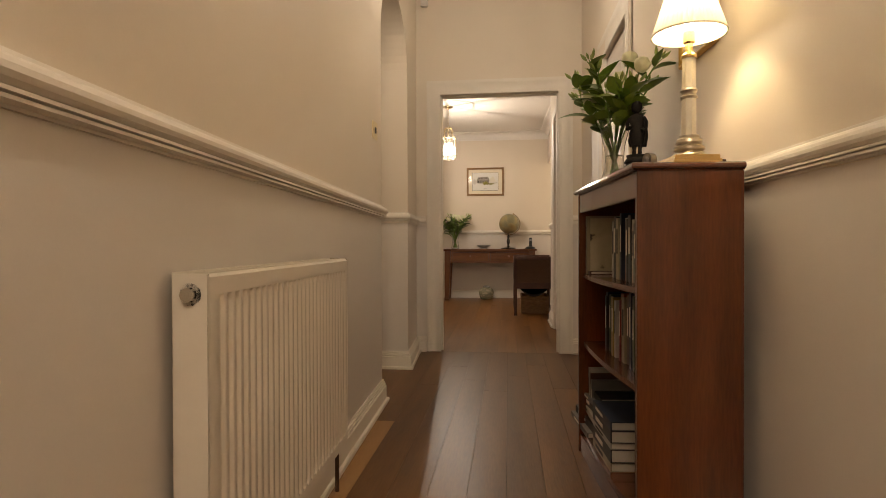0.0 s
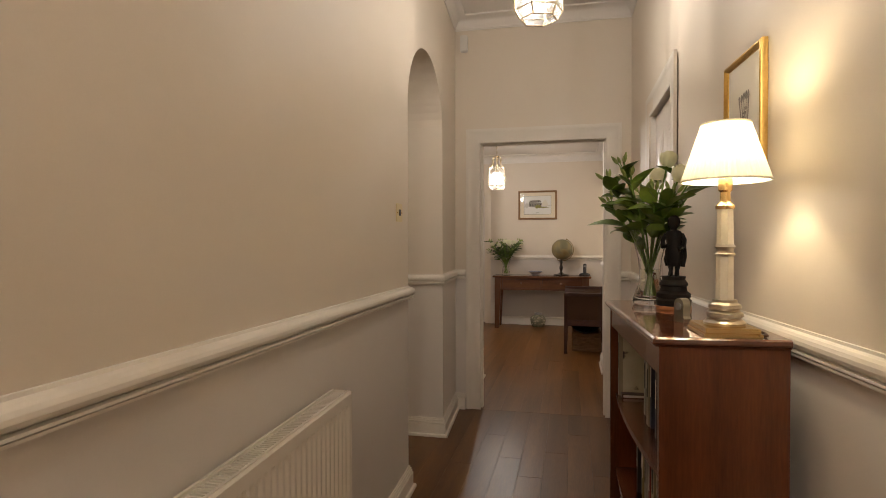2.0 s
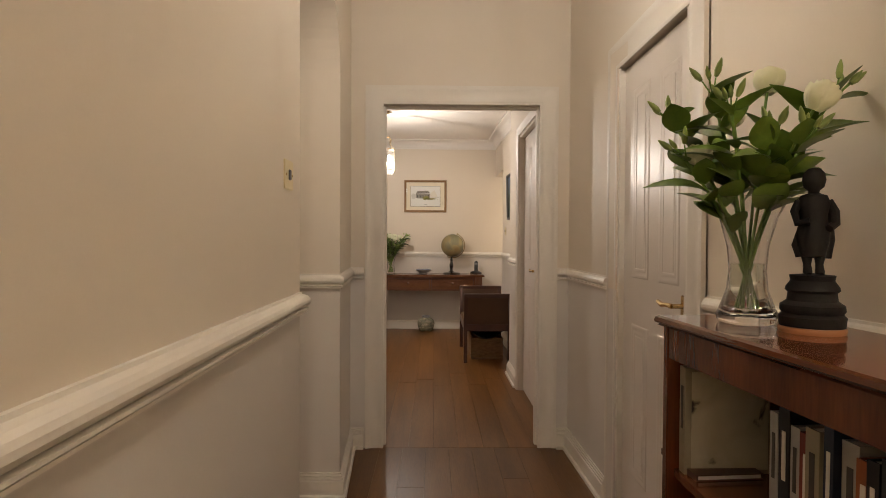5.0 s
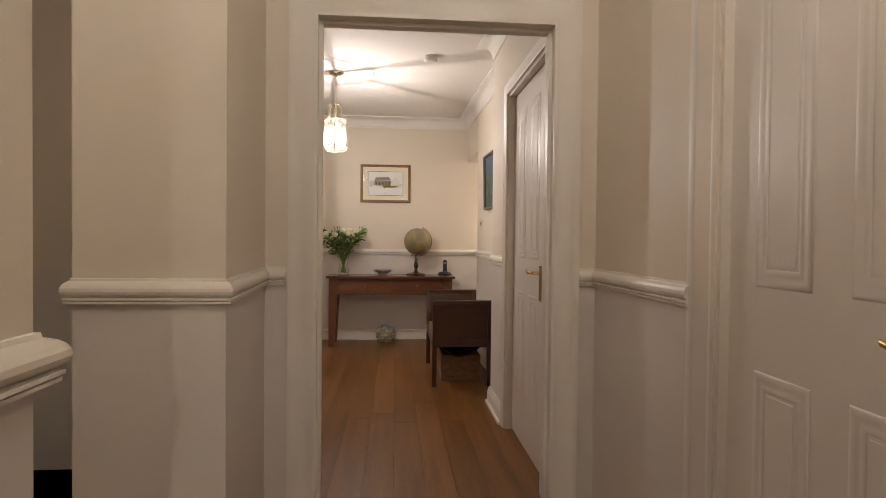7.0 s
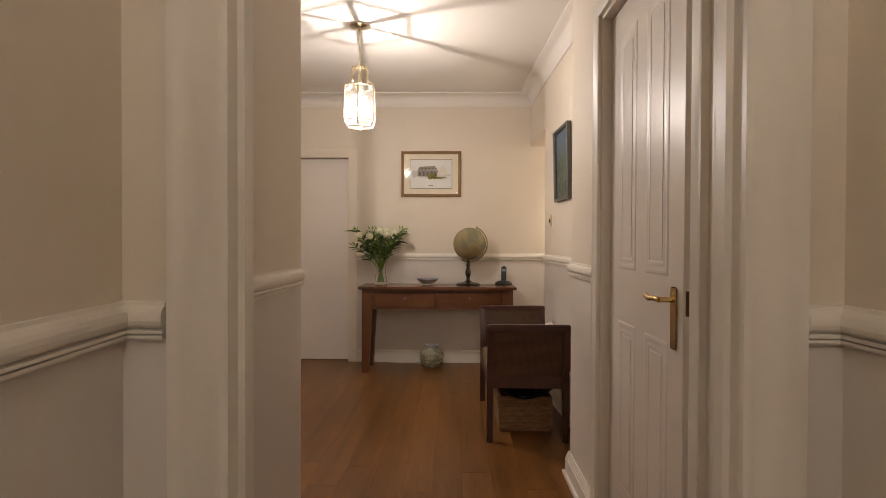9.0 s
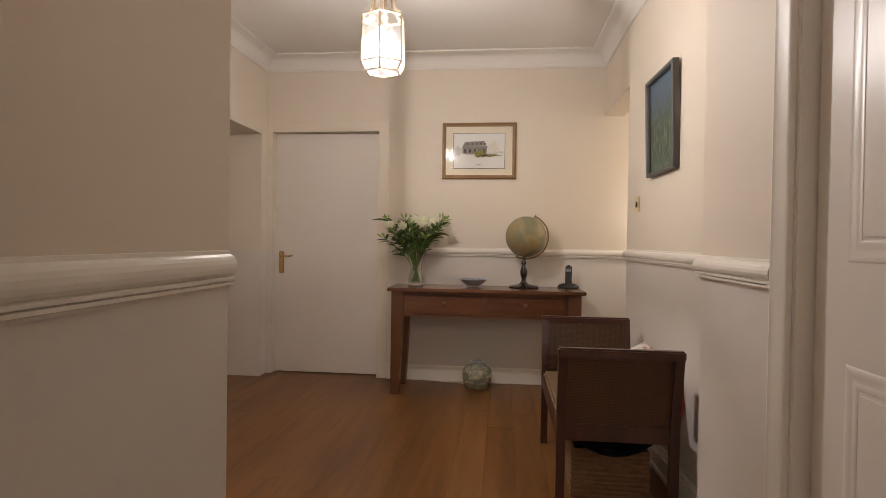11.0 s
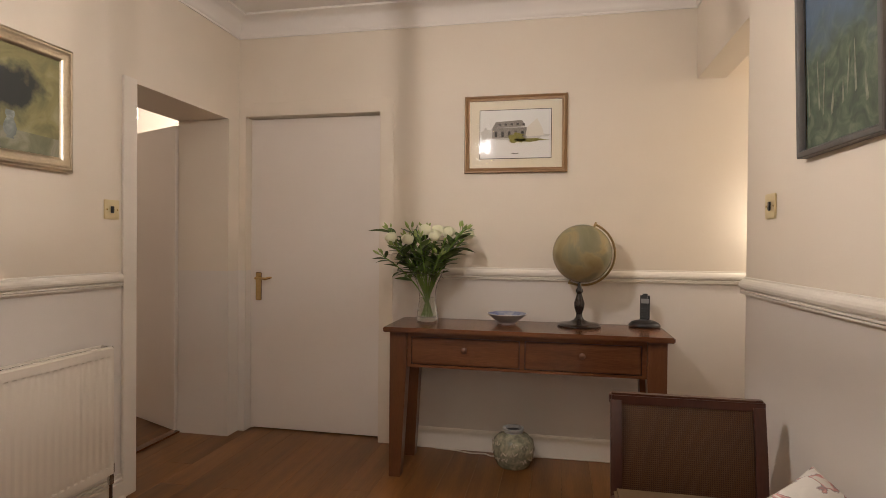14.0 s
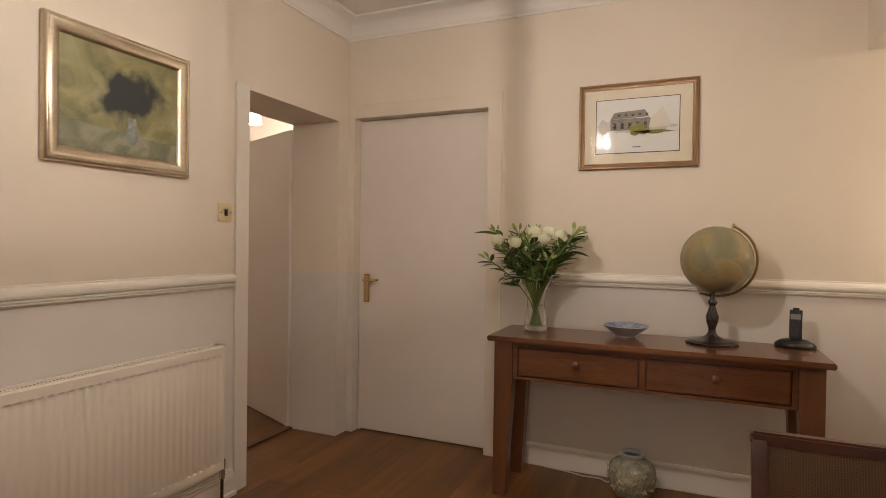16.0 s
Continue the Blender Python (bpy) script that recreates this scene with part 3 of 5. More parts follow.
for n, y in (("door_lining_2", -1.545), ("door_lining_3", -0.845)):
    tagged(part(n, boxed(1.292, 1.40, y, y + 0.03, 0, 2.04), GLOSS), "cream-painted door lining", "trim", "", "structure")
bm = boxed(1.167, 1.26, 0.385, 0.405, 0, 2.12)
box(bm, 1.167, 1.26, 1.29, 1.308, 0, 2.12)
box(bm, 1.167, 1.26, 0.405, 1.29, 2.105, 2.125)
tagged(part("door_lining_4", bm, GLOSS), "cream-painted door lining", "trim", "", "structure")
tagged(part("threshold", boxed(-1.83, -1.77, 3.62, 4.415, 0.0, 0.012, bevel=0.004), OAKX), "worn pale timber threshold strip", "threshold", "", "structure")

# ---- doors ----


def lever(parent, m, flip=1):
    """A brass lever on a long back plate, on a face that looks along +z of m."""
    plate = part("handle_plate", boxed(-0.021, 0.021, -0.12, 0.062, 0, 0.006, bevel=0.003), BRASS, parent, "brass back plate")
    bm = tube(bmesh.new(), [(0, 0.025, 0.004), (0, 0.025, 0.045)], 0.008, 12)
    tube(bm, [(0, 0.025, 0.045), (flip * 0.03, 0.027, 0.05), (flip * 0.07, 0.022, 0.05), (flip * 0.105, 0.030, 0.05), (flip * 0.115, 0.033, 0.048)], [0.009, 0.008, 0.009, 0.008, 0.004], 12)
    arm = part("lever_handle", bm, BRASS, parent, "curved brass lever", smooth=True)
    for o in (plate, arm):
        o.matrix_basis = m


def panel_door(name, m, width, height, handle_u, label, flip):
    """A moulded four-panel door: the face looks along +z of m, u runs across, v up."""
    d = thing(name, m, label, "door")
    d["kind"] = "structure"
    part("leaf", boxed(0, width, 0.006, height, -0.036, 0.0, bevel=0.002), DOORP, d)
    side, mid = 0.115, 0.10
    pw = (width - 2 * side - mid) / 2
    for x in (side, side + pw + mid):
        for z0, z1 in ((0.24, 0.90), (1.10, height - 0.12)):
            path = [(x, z0), (x + pw, z0), (x + pw, z1), (x, z1)]
            bm = sweep(bmesh.new(), path, [(0, 0), (0.003, 0.002), (0.010, 0.003), (0.018, 0.0015), (0.024, 0.0004), (0.030, 0.002), (0.034, 0.0025), (0.040, 0.0015), (0.042, 0)], closed=True)
            part("panel_moulding", bm, DOORP, d, smooth=True)
            part("panel", boxed(x + 0.048, x + pw - 0.048, z0 + 0.048, z1 - 0.048, -0.002, 0.002, bevel=0.0015), DOORP, d)
    lever(d, pose(handle_u, 1.01, 0.0), flip)
    return d


# local u, v, w: across the leaf, up, out of the face
panel_door("door_1", basis((1.318, -0.835, 0), (0, -1, 0), (0, 0, 1), (-1, 0, 0)), 0.70, 2.03, 0.63, "cream-painted four-panel door, closed, with brass lever", -1)
panel_door("door_2", basis((1.205, 1.288, 0), (0, -1, 0), (0, 0, 1), (-1, 0, 0)), 0.737, 2.10, 0.672, "white-painted four-panel door, standing just ajar, with brass lever", -1)
part("latch_plate", boxed(0.7371, 0.7395, 0.995, 1.065, -0.031, -0.005), COPPER, bpy.data.objects["door_2"], "dark brass latch plate")
d = thing("door_3", pose(-1.386, 4.60, 0, 90, 0, 0), "cream-painted flush door, closed, with brass lever", "door")
d["kind"] = "structure"
part("leaf", boxed(0, 0.895, 0.008, 2.015, -0.04, 0.0, bevel=0.002), DOORP, d)
lever(d, pose(0.055, 0.96, 0.0), 1)
lin = part("door_lining_5", box(boxed(-1.39, -1.375, 4.605, 4.64, 0, 2.02), -0.502, -0.487, 4.605, 4.64, 0, 2.02), GLOSS)
tagged(lin, "cream-painted door stop", "trim", "", "structure")
ang = math.degrees(math.atan2(0.26, -0.585))
d = thing("door_4", pose(-1.765, 4.429, 0, 0, 0, ang), "pinkish-cream flush door, standing open into the next room", "door")
d["kind"] = "structure"
part("leaf", boxed(0.031, 0.79, 0.0, 0.036, 0.01, 1.955, bevel=0.002), DOORP, d)
for z in (0.28, 1.70):
    bm = tube(bmesh.new(), [(0.034, 0.036, z), (0.034, 0.036, z + 0.09)], 0.005, 10)
    box(bm, 0.034, 0.062, 0.036, 0.039, z, z + 0.09)
    part("hinge", bm, DOORP, d, "painted steel hinge")


# ---- floor ----
f = setting("floor", "worn brown pine floorboards running along the hall", "floor")
part("subfloor", boxed(-4.2, 3.4, -7.7, 6.1, -0.12, -0.006), SUBFLOOR, f)

# ---- fixtures: lanterns, switches, radiators ----


def ring_pts(r, z, n=6, turn=0.0):
    return [Vector((r * math.cos(turn + 2 * math.pi * i / n), r * math.sin(turn + 2 * math.pi * i / n), z)) for i in range(n)]


def lantern(name, at, label, turn=0.3):
    """A six-sided brass and bevelled-glass lantern on a chain under its ceiling rose."""
    t = thing(name, pose(*at), label, "pendant light", "hexagonal glass lanterns")
    part("ceiling_rose", lathe(bmesh.new(), [(0, -0.001), (0.062, -0.001), (0.064, -0.010), (0.050, -0.020), (0.018, -0.028), (0.012, -0.04), (0, -0.042)], 28), PALEBRASS, t, smooth=True)
    bm = bmesh.new()
    tube(bm, [(0, 0, -0.04), (0, 0, -0.27)], 0.0025, 6)
    for k in range(7):
        z = -0.055 - k * 0.031
        loop = [(0.007 * math.cos(a) * (k % 2), 0.007 * math.cos(a) * (1 - k % 2), z - 0.014 + 0.017 * math.sin(a)) for a in (2 * math.pi * i / 10 for i in range(11))]
        tube(bm, loop, 0.0018, 5)
    part("chain", bm, PALEBRASS, t)
    bm = bmesh.new()
    for k in range(6):
        a = turn + 2 * math.pi * k / 6
        pts = [(0.012, -0.275), (0.045, -0.285), (0.062, -0.315), (0.056, -0.345), (0.060, -0.375), (0.080, -0.400), (0.104, -0.415)]
        tube(bm, [(r * math.cos(a), r * math.sin(a), z) for r, z in pts], 0.006 + 0.0025 * (k % 3), 6)
    lathe(bm, [(0, -0.262), (0.012, -0.266), (0.016, -0.28), (0.010, -0.295), (0, -0.30)], 16)
    part("crown", bm, PALEBRASS, t, "curled brass crown", smooth=True)
    bm = bmesh.new()
    top, mid, low = ring_pts(0.108, -0.415, 6, turn), ring_pts(0.114, -0.640, 6, turn), ring_pts(0.088, -0.682, 6, turn)
    for ring in (top, mid, low):
        for i in range(6):
            tube(bm, [ring[i], ring[(i + 1) % 6]], 0.0042, 6)
    for i in range(6):
        tube(bm, [top[i], mid[i], low[i]], 0.0055, 6)
    part("lantern_frame", bm, PALEBRASS, t)
    for i in range(6):
        j = (i + 1) % 6
        for a, b, c, d in ((top[i], top[j], mid[j], mid[i]), (mid[i], mid[j], low[j], low[i])):
            bm = bmesh.new()
            out = ((a + b) / 2).normalized() * 0.003
            out.z = 0
            vs = [bm.verts.new(v) for v in (a, b, c, d)] + [bm.verts.new(v - out) for v in (a, b, c, d)]
            for q in ((0, 1, 2, 3), (7, 6, 5, 4), (0, 4, 5, 1), (1, 5, 6, 2), (2, 6, 7, 3), (3, 7, 4, 0)):
                bm.faces.new([vs[k] for k in q])
            o = part("pane", bm, PANE, t)
            o.visible_shadow = False
    # Added disc that keeps the light off the ceiling round the rose.
    part("top_cap", lathe(bmesh.new(), [(0, -0.404), (0.018, -0.406), (0.028, -0.412), (0.026, -0.417), (0.010, -0.414), (0, -0.414)], 24), PALEBRASS, t, "small brass disc added to shade the ceiling above the bulbs", smooth=True)
    bm = lathe(bmesh.new(), [(0, -0.40), (0.006, -0.40), (0.006, -0.60), (0.012, -0.605), (0, -0.612)], 12)
    for k in range(3):
        a = turn + 2 * math.pi * k / 3
        tube(bm, [(0, 0, -0.605), (0.03 * math.cos(a), 0.03 * math.sin(a), -0.63), (0.042 * math.cos(a), 0.042 * math.sin(a), -0.62)], 0.003, 6)
    part("lamp_cluster", bm, PALEBRASS, t, smooth=True)
    for k in range(3):
        a = turn + 2 * math.pi * k / 3
        bm = lathe(bmesh.new(), [(0, -0.62), (0.010, -0.618), (0.012, -0.595), (0.024, -0.570), (0.024, -0.535), (0.014, -0.490), (0, -0.462)], 12, (0.042 * math.cos(a), 0.042 * math.sin(a)))
        o = part("candle_bulb", bm, BULB, t, smooth=True)
        o.visible_shadow = False
    return t


lantern("pendant_lantern", HALL_PENDANT, "six-sided brass and clear-glass lantern hanging lit from the hall ceiling")
lantern("pendant_lantern", ROOM_PENDANT, "six-sided brass and clear-glass lantern hanging lit over the inner hall", 0.58)
lantern("pendant_lantern", BACK_PENDANT, "six-sided brass and clear-glass lantern hanging lit in the entrance")

# small pendant seen over the open door
t = thing("small_pendant", pose(-2.75, 5.12, ROOM_H), "small clear-glass pendant light, lit, beyond an open door", "pendant light")
part("cord", tube(bmesh.new(), [(0, 0, 0), (0, 0, -0.28)], 0.003, 6), WHITEPL, t)
o = part("shade", lathe(bmesh.new(), [(0.012, -0.28), (0.03, -0.29), (0.050, -0.35), (0.055, -0.44)], 20), SOFTGLOW, t, "glowing glass shade", smooth=True)
o.visible_shadow = False

# lights inside the side passage
t = thing("wall_light", pose(1.80, 4.53, 1.30), "small lit glass wall light in the side passage", "wall light")
part("wall_plate", boxed(-0.04, 0.04, -0.012, 0.0, -0.06, 0.06, bevel=0.004), BRASS, t)
part("arm", tube(bmesh.new(), [(0, -0.01, 0), (0, -0.09, -0.02), (0, -0.13, 0.0), (0, -0.13, 0.025)], 0.006, 8), BRASS, t, smooth=True)
o = part("glass_globe", lathe(bmesh.new(), [(0, 0.02)] + [(0.04 * math.sin(math.pi * k / 10), 0.06 - 0.04 * math.cos(math.pi * k / 10)) for k in range(1, 10)] + [(0, 0.10)], 20, (0, -0.13)), glow("globe_glow", (1.0, 0.84, 0.55), 5), t, smooth=True)
o.visible_shadow = False
t = thing("small_pendant", pose(2.35, 4.05, ROOM_H), "small lit glass pendant in the side passage", "pendant light")
part("cord", tube(bmesh.new(), [(0, 0, 0), (0, 0, -0.36)], 0.003, 6), WHITEPL, t)
o = part("shade", lathe(bmesh.new(), [(0.012, -0.36), (0.03, -0.37), (0.05, -0.42), (0.055, -0.48)], 20), SOFTGLOW, t, "glowing glass shade", smooth=True)
o.visible_shadow = False


t = thing("small_pendant", pose(-0.95, -1.75, HALL_H), "small lit glass pendant in the side passage behind the archway", "pendant light")
part("cord", tube(bmesh.new(), [(0, 0, 0), (0, 0, -0.52)], 0.003, 6), WHITEPL, t)
o = part("shade", lathe(bmesh.new(), [(0.012, -0.52), (0.03, -0.53), (0.05, -0.58), (0.055, -0.64)], 20), SOFTGLOW, t, "glowing glass shade", smooth=True)
o.visible_shadow = False


def switch(m, label):
    """A square brass plate with a dark rocker; +z of m looks into the room."""
    t = thing("light_switch", m, label, "light switch", "brass light switches")
    part("plate", boxed(-0.045, 0.045, -0.045, 0.045, 0, 0.007, bevel=0.003), SWITCHBRASS, t)
    part("rocker", boxed(-0.009, 0.009, -0.016, 0.016, 0.006, 0.012, bevel=0.002), BLACK, t, "dark rocker")
    for x in (-0.031, 0.031):
        part("screw", lathe(bmesh.new(), [(0, 0.0088), (0.0035, 0.0085), (0.004, 0.0065), (0, 0.006)], 10, (x, 0)), BRASS, t)


EASTF = lambda x, y, z: basis((x, y, z), (0, -1, 0), (0, 0, 1), (-1, 0, 0))
WESTF = lambda x, y, z: basis((x, y, z), (0, 1, 0), (0, 0, 1), (1, 0, 0))
switch(WESTF(0.0067, -1.66, 1.455) @ pose(0, 0, 0, 0, -2, 0), "square brass light switch on the hall wall beside the archway")
switch(WESTF(-1.437, 3.472, 1.362), "square brass light switch beside the open doorway")
switch(EASTF(1.323, 3.43, 1.362) @ pose(0, 0, 0, 0, 1.8, 0), "square brass light switch beside the side passage")
switch(slant @ EASTF(0.0, -1.625, 1.492), "square brass light switch near the rounded end of the wall")

t = thing("alarm_sensor", pose(0.012, -0.004, 2.77), "small white alarm sensor high in the hall corner", "sensor")
part("body", boxed(-0.010, 0.045, -0.045, 0.003, 0, 0.125, bevel=0.006), WHITEPL, t)
part("lens", boxed(0.0, 0.035, -0.051, -0.044, 0.02, 0.07, bevel=0.003), WHITEPL, t)
t = thing("smoke_alarm", pose(0.72, 2.23, ROOM_H), "round white smoke alarm on the ceiling", "smoke alarm")
part("mount", lathe(bmesh.new(), [(0, 0), (0.062, 0), (0.062, -0.012), (0.05, -0.014), (0, -0.014)], 32), WHITEPL, t, smooth=True)
part("dome", lathe(bmesh.new(), [(0.05, -0.013), (0.052, -0.028), (0.044, -0.042), (0.02, -0.047), (0, -0.047)], 32), WHITEPL, t, smooth=True)


def radiator(m, length, height, label, rib_depth):
    """A pressed-steel convector: ribbed front, grille on top, end covers, valves. Local x along, y out of the wall, z up."""
    t = thing("radiator", m, label, "radiator", "panel radiators")
    tip = 0.0075 / rib_depth
    bm, rib, n = bmesh.new(), 0.0333, int((length - 0.022) / 0.0333)
    x0 = (length - n * rib) / 2
    heights = [(0.0, 0.0), (0.032, 0.0), (0.037, tip), (0.050, 1.0), (height - 0.058, 1.0), (height - 0.045, tip), (height - 0.039, 0.0), (height - 0.006, 0.0), (height, -0.6)]
    xs = []
    for k in range(n):
        for u, d in ((0.10, 0), (0.25, 1), (0.55, 1), (0.70, 0)):
            xs.append((x0 + (k + u) * rib, d))
    xs = [(-0.0035, 0), (0.008, 0)] + xs + [(length - 0.008, 0), (length + 0.0035, 0)]
    grid = [[bm.verts.new((x, 0.084 - rib_depth * d * max(q, 0) - (0.006 if q < 0 else 0), z)) for x, d in xs] for z, q in heights]
    for a, b in zip(grid, grid[1:]):
        for i in range(len(xs) - 1):
            bm.faces.new((a[i], a[i + 1], b[i + 1], b[i]))
    part("front_panel", bm, RADP, t, smooth=True)
    part("back_panel", boxed(0.0, length, 0.018, 0.026, 0.0, height - 0.004, bevel=0.002), RADP, t)
    for x in (-0.004, length - 0.002):
        part("end_cover", boxed(x, x + 0.006, 0.014, 0.0845, 0.0, height + 0.003, bevel=0.003), RADP, t)
    bm = bmesh.new()
    box(bm, 0, length, 0.014, 0.022, height - 0.012, height + 0.003)
    box(bm, 0, length, 0.070, 0.078, height - 0.012, height + 0.003)
    k = 0.006
    while k < length - 0.006:
        box(bm, k, k + 0.0035, 0.022, 0.070, height - 0.012, height - 0.004)
        k += 0.0125
    part("top_grille", bm, RADP, t, "slotted top grille")
    # Black sheet under the slots, painting the shade within the casing.
    part("grille_well", boxed(0.004, length - 0.004, 0.027, 0.070, height - 0.05, height - 0.045), BLACK, t)
    return t


t = radiator(basis((0.0425, -2.575, 0.172), (0.0349, -0.99939, 0), (0.99939, 0.0349, 0), (0, 0, 1)), 0.985, 0.645, "cream ribbed panel radiator fixed to the hall wall", 0.0036)
for bm, mat, lab in ((lathe(bmesh.new(), [(0.0, 0.012), (0.0125, 0.011), (0.0135, 0.003), (0.0135, 0.0), (0, 0.0)], 24), ENAMEL, "round blanking plug"),):
    o = part("plug", bm, mat, t, lab, smooth=True)
    o.matrix_basis = pose(0.9915, 0.050, 0.608, 0, 90, 0)
# Flat black disc: the shade of the plug's recess, put in as colour.
o = part("plug_socket", lathe(bmesh.new(), [(0, 0.0002), (0.0205, 0.0002), (0.0215, -0.002), (0, -0.002)], 28), BLACK, t, "flat black disc for the shaded recess round the plug", smooth=True)
o.matrix_basis = pose(0.9888, 0.050, 0.608, 0, 90, 0)
part("pipe", tube(bmesh.new(), [(0.02, 0.05, 0.03), (0.02, 0.05, -0.03), (0.02, 0.05, -0.172)], 0.0075, 10), COPPER, t, "dark copper tail pipe")
t = radiator(basis((-1.427, 3.385, 0.185), (0, -1, 0), (1, 0, 0), (0, 0, 1)), 1.40, 0.565, "cream ribbed panel radiator under a framed painting", 0.0004)
part("valve", lathe(bmesh.new(), [(0, -0.06), (0.012, -0.06), (0.014, -0.04), (0.012, -0.015), (0.015, -0.01), (0.015, 0.03), (0, 0.032)], 14, (-0.03, 0.045)), ENAMEL, t, "chrome radiator valve", smooth=True)
part("pipe", tube(bmesh.new(), [(-0.03, 0.045, -0.05), (-0.03, 0.045, -0.185)], 0.0075, 10), COPPER, t, "dark copper tail pipe")


# ---- pictures ----


def picture(name, m, w, h, frame_mat, prof, label):
    """An empty frame of moulding prof round w x h; +z of m looks into the room, the origin is the middle."""
    t = thing(name, m, label, "picture")
    x, y = w / 2, h / 2
    part("picture_frame", sweep(bmesh.new(), [(-x, -y), (x, -y), (x, y), (-x, y)], prof, closed=True), frame_mat, t, smooth=True)
    part("backing", boxed(-x + 0.004, x - 0.004, -y + 0.004, y - 0.004, 0.002, 0.006), MOUNT, t)
    return t


def sheet(name, x0, x1, y0, y1, z, mat, parent, label="", th=0.0008):
    return part(name, boxed(x0, x1, y0, y1, z, z + th), mat, parent, label)


def pane_front(x0, x1, y0, y1, z, parent):
    """The outer face of a picture's glass."""
    bm = bmesh.new()
    bm.faces.new([bm.verts.new((x, y, z)) for x, y in ((x0, y0), (x1, y0), (x1, y1), (x0, y1))])
    o = part("picture_glass", bm, PICGLASS, parent)
    o.visible_shadow = False


def blob(bm, cx, cy, rx, ry, z, seed, n=26, rough=0.25, th=0.0012):
    """A flat ragged dab of paint."""
    rnd = random.Random(seed)
    pts = [(cx + rx * (1 + rough * (rnd.random() - 0.5) * 2) * math.cos(a), cy + ry * (1 + rough * (rnd.random() - 0.5) * 2) * math.sin(a)) for a in (2 * math.pi * i / n for i in range(n))]
    prism(bm, pts, Matrix.Translation((0, 0, z)), th)
    return bm


# house print on the far wall
BIG = Matrix.Diagonal((1.32, 1.32, 1, 1))
FARF = lambda x, z: basis((x, 4.53, z), (1, 0, 0), (0, 0, 1), (0, -1, 0))
t = picture("framed_print", FARF(0.331, 1.858), 0.592, 0.45, BRONZEWOOD, [(0, 0), (0, 0.016), (0.004, 0.021), (0.010, 0.021), (0.014, 0.017), (0.022, 0.015), (0.026, 0.017), (0.030, 0.016), (0.031, 0.006)], "watercolour print of a house in a gilded brown frame")
sheet("mount", -0.27, 0.27, -0.20, 0.20, 0.0065, MOUNT, t, "cream card mount")
sheet("mount_line", -0.208, 0.208, -0.143, 0.143, 0.0078, INK, t)
sheet("print_paper", -0.204, 0.204, -0.139, 0.139, 0.009, PAPER, t, "white print paper")
bm = blob(bmesh.new(), -0.005, 0.000, 0.135, 0.030, 0.0102, 3, 30, 0.25)
blob(bm, -0.125, -0.002, 0.022, 0.028, 0.0104, 4)
part("print_shading", bm, PALEWASH, t).matrix_basis = BIG
bm = bmesh.new()
box(bm, -0.10, 0.05, -0.018, 0.028, 0.0115, 0.0122)
prism(bm, [(-0.10, 0.028), (0.045, 0.032), (0.03, 0.060), (-0.085, 0.054)], Matrix.Translation((0, 0, 0.0116)), 0.0007)
part("house_drawing", bm, GREYWASH, t, "grey wash drawing of a house").matrix_basis = BIG
part("gable_drawing", prism(bmesh.new(), [(0.045, -0.012), (0.125, -0.010), (0.118, 0.02), (0.095, 0.066), (0.052, 0.028)], Matrix.Translation((0, 0, 0.0124)), 0.0006), PAPERG, t).matrix_basis = BIG
for k in range(5):
    part("window_drawing", boxed(-0.09 + k * 0.029, -0.078 + k * 0.029, -0.012, 0.012, 0.0126, 0.0131), INK, t).matrix_basis = BIG
    part("dormer_drawing", boxed(-0.072 + k * 0.026, -0.062 + k * 0.026, 0.038, 0.046, 0.0126, 0.0131), INK, t).matrix_basis = BIG
sheet("print_title", -0.02, 0.02, -0.114, -0.110, 0.0099, INK, t)
bm = blob(bmesh.new(), 0.005, -0.018, 0.040, 0.022, 0.0133, 8, 22, 0.35)
blob(bm, 0.06, -0.028, 0.07, 0.007, 0.0133, 9, 22, 0.4)
part("garden_wash", bm, OLIVEWASH, t).matrix_basis = BIG
pane_front(-0.268, 0.268, -0.197, 0.197, 0.0155, t)

# flower painting over the room radiator
t = picture("framed_painting", WESTF(-1.435, 2.938, 1.753), 0.607, 0.507, CHAMPAGNE, [(0, 0), (0, 0.018), (0.005, 0.026), (0.012, 0.029), (0.016, 0.027), (0.020, 0.029), (0.030, 0.028), (0.044, 0.022), (0.054, 0.014), (0.058, 0.010)], "oil painting of dark flowers in a champagne-gilt frame")
sheet("canvas", -0.25, 0.25, -0.20, 0.20, 0.008, OCHRE, t, "ochre brushed background")
part("painted_table", prism(bmesh.new(), [(-0.25, -0.20), (0.25, -0.20), (0.25, -0.125), (0.05, -0.118), (-0.09, -0.105), (-0.25, -0.09)], Matrix.Translation((0, 0, 0.0092)), 0.0006), TABLEPAINT, t)
jug = [(0.016, 0.075), (0.020, 0.060), (0.013, 0.045), (0.022, 0.028), (0.027, 0.008), (0.022, -0.012), (0.012, -0.022), (0.016, -0.030)]
bm = prism(bmesh.new(), [(x, y) for x, y in jug] + [(-x * 1.05, y + 0.002) for x, y in jug[::-1]], Matrix.Translation((0.036, -0.125, 0.0102)), 0.0004)
part("painted_vase", bm, POT, t)

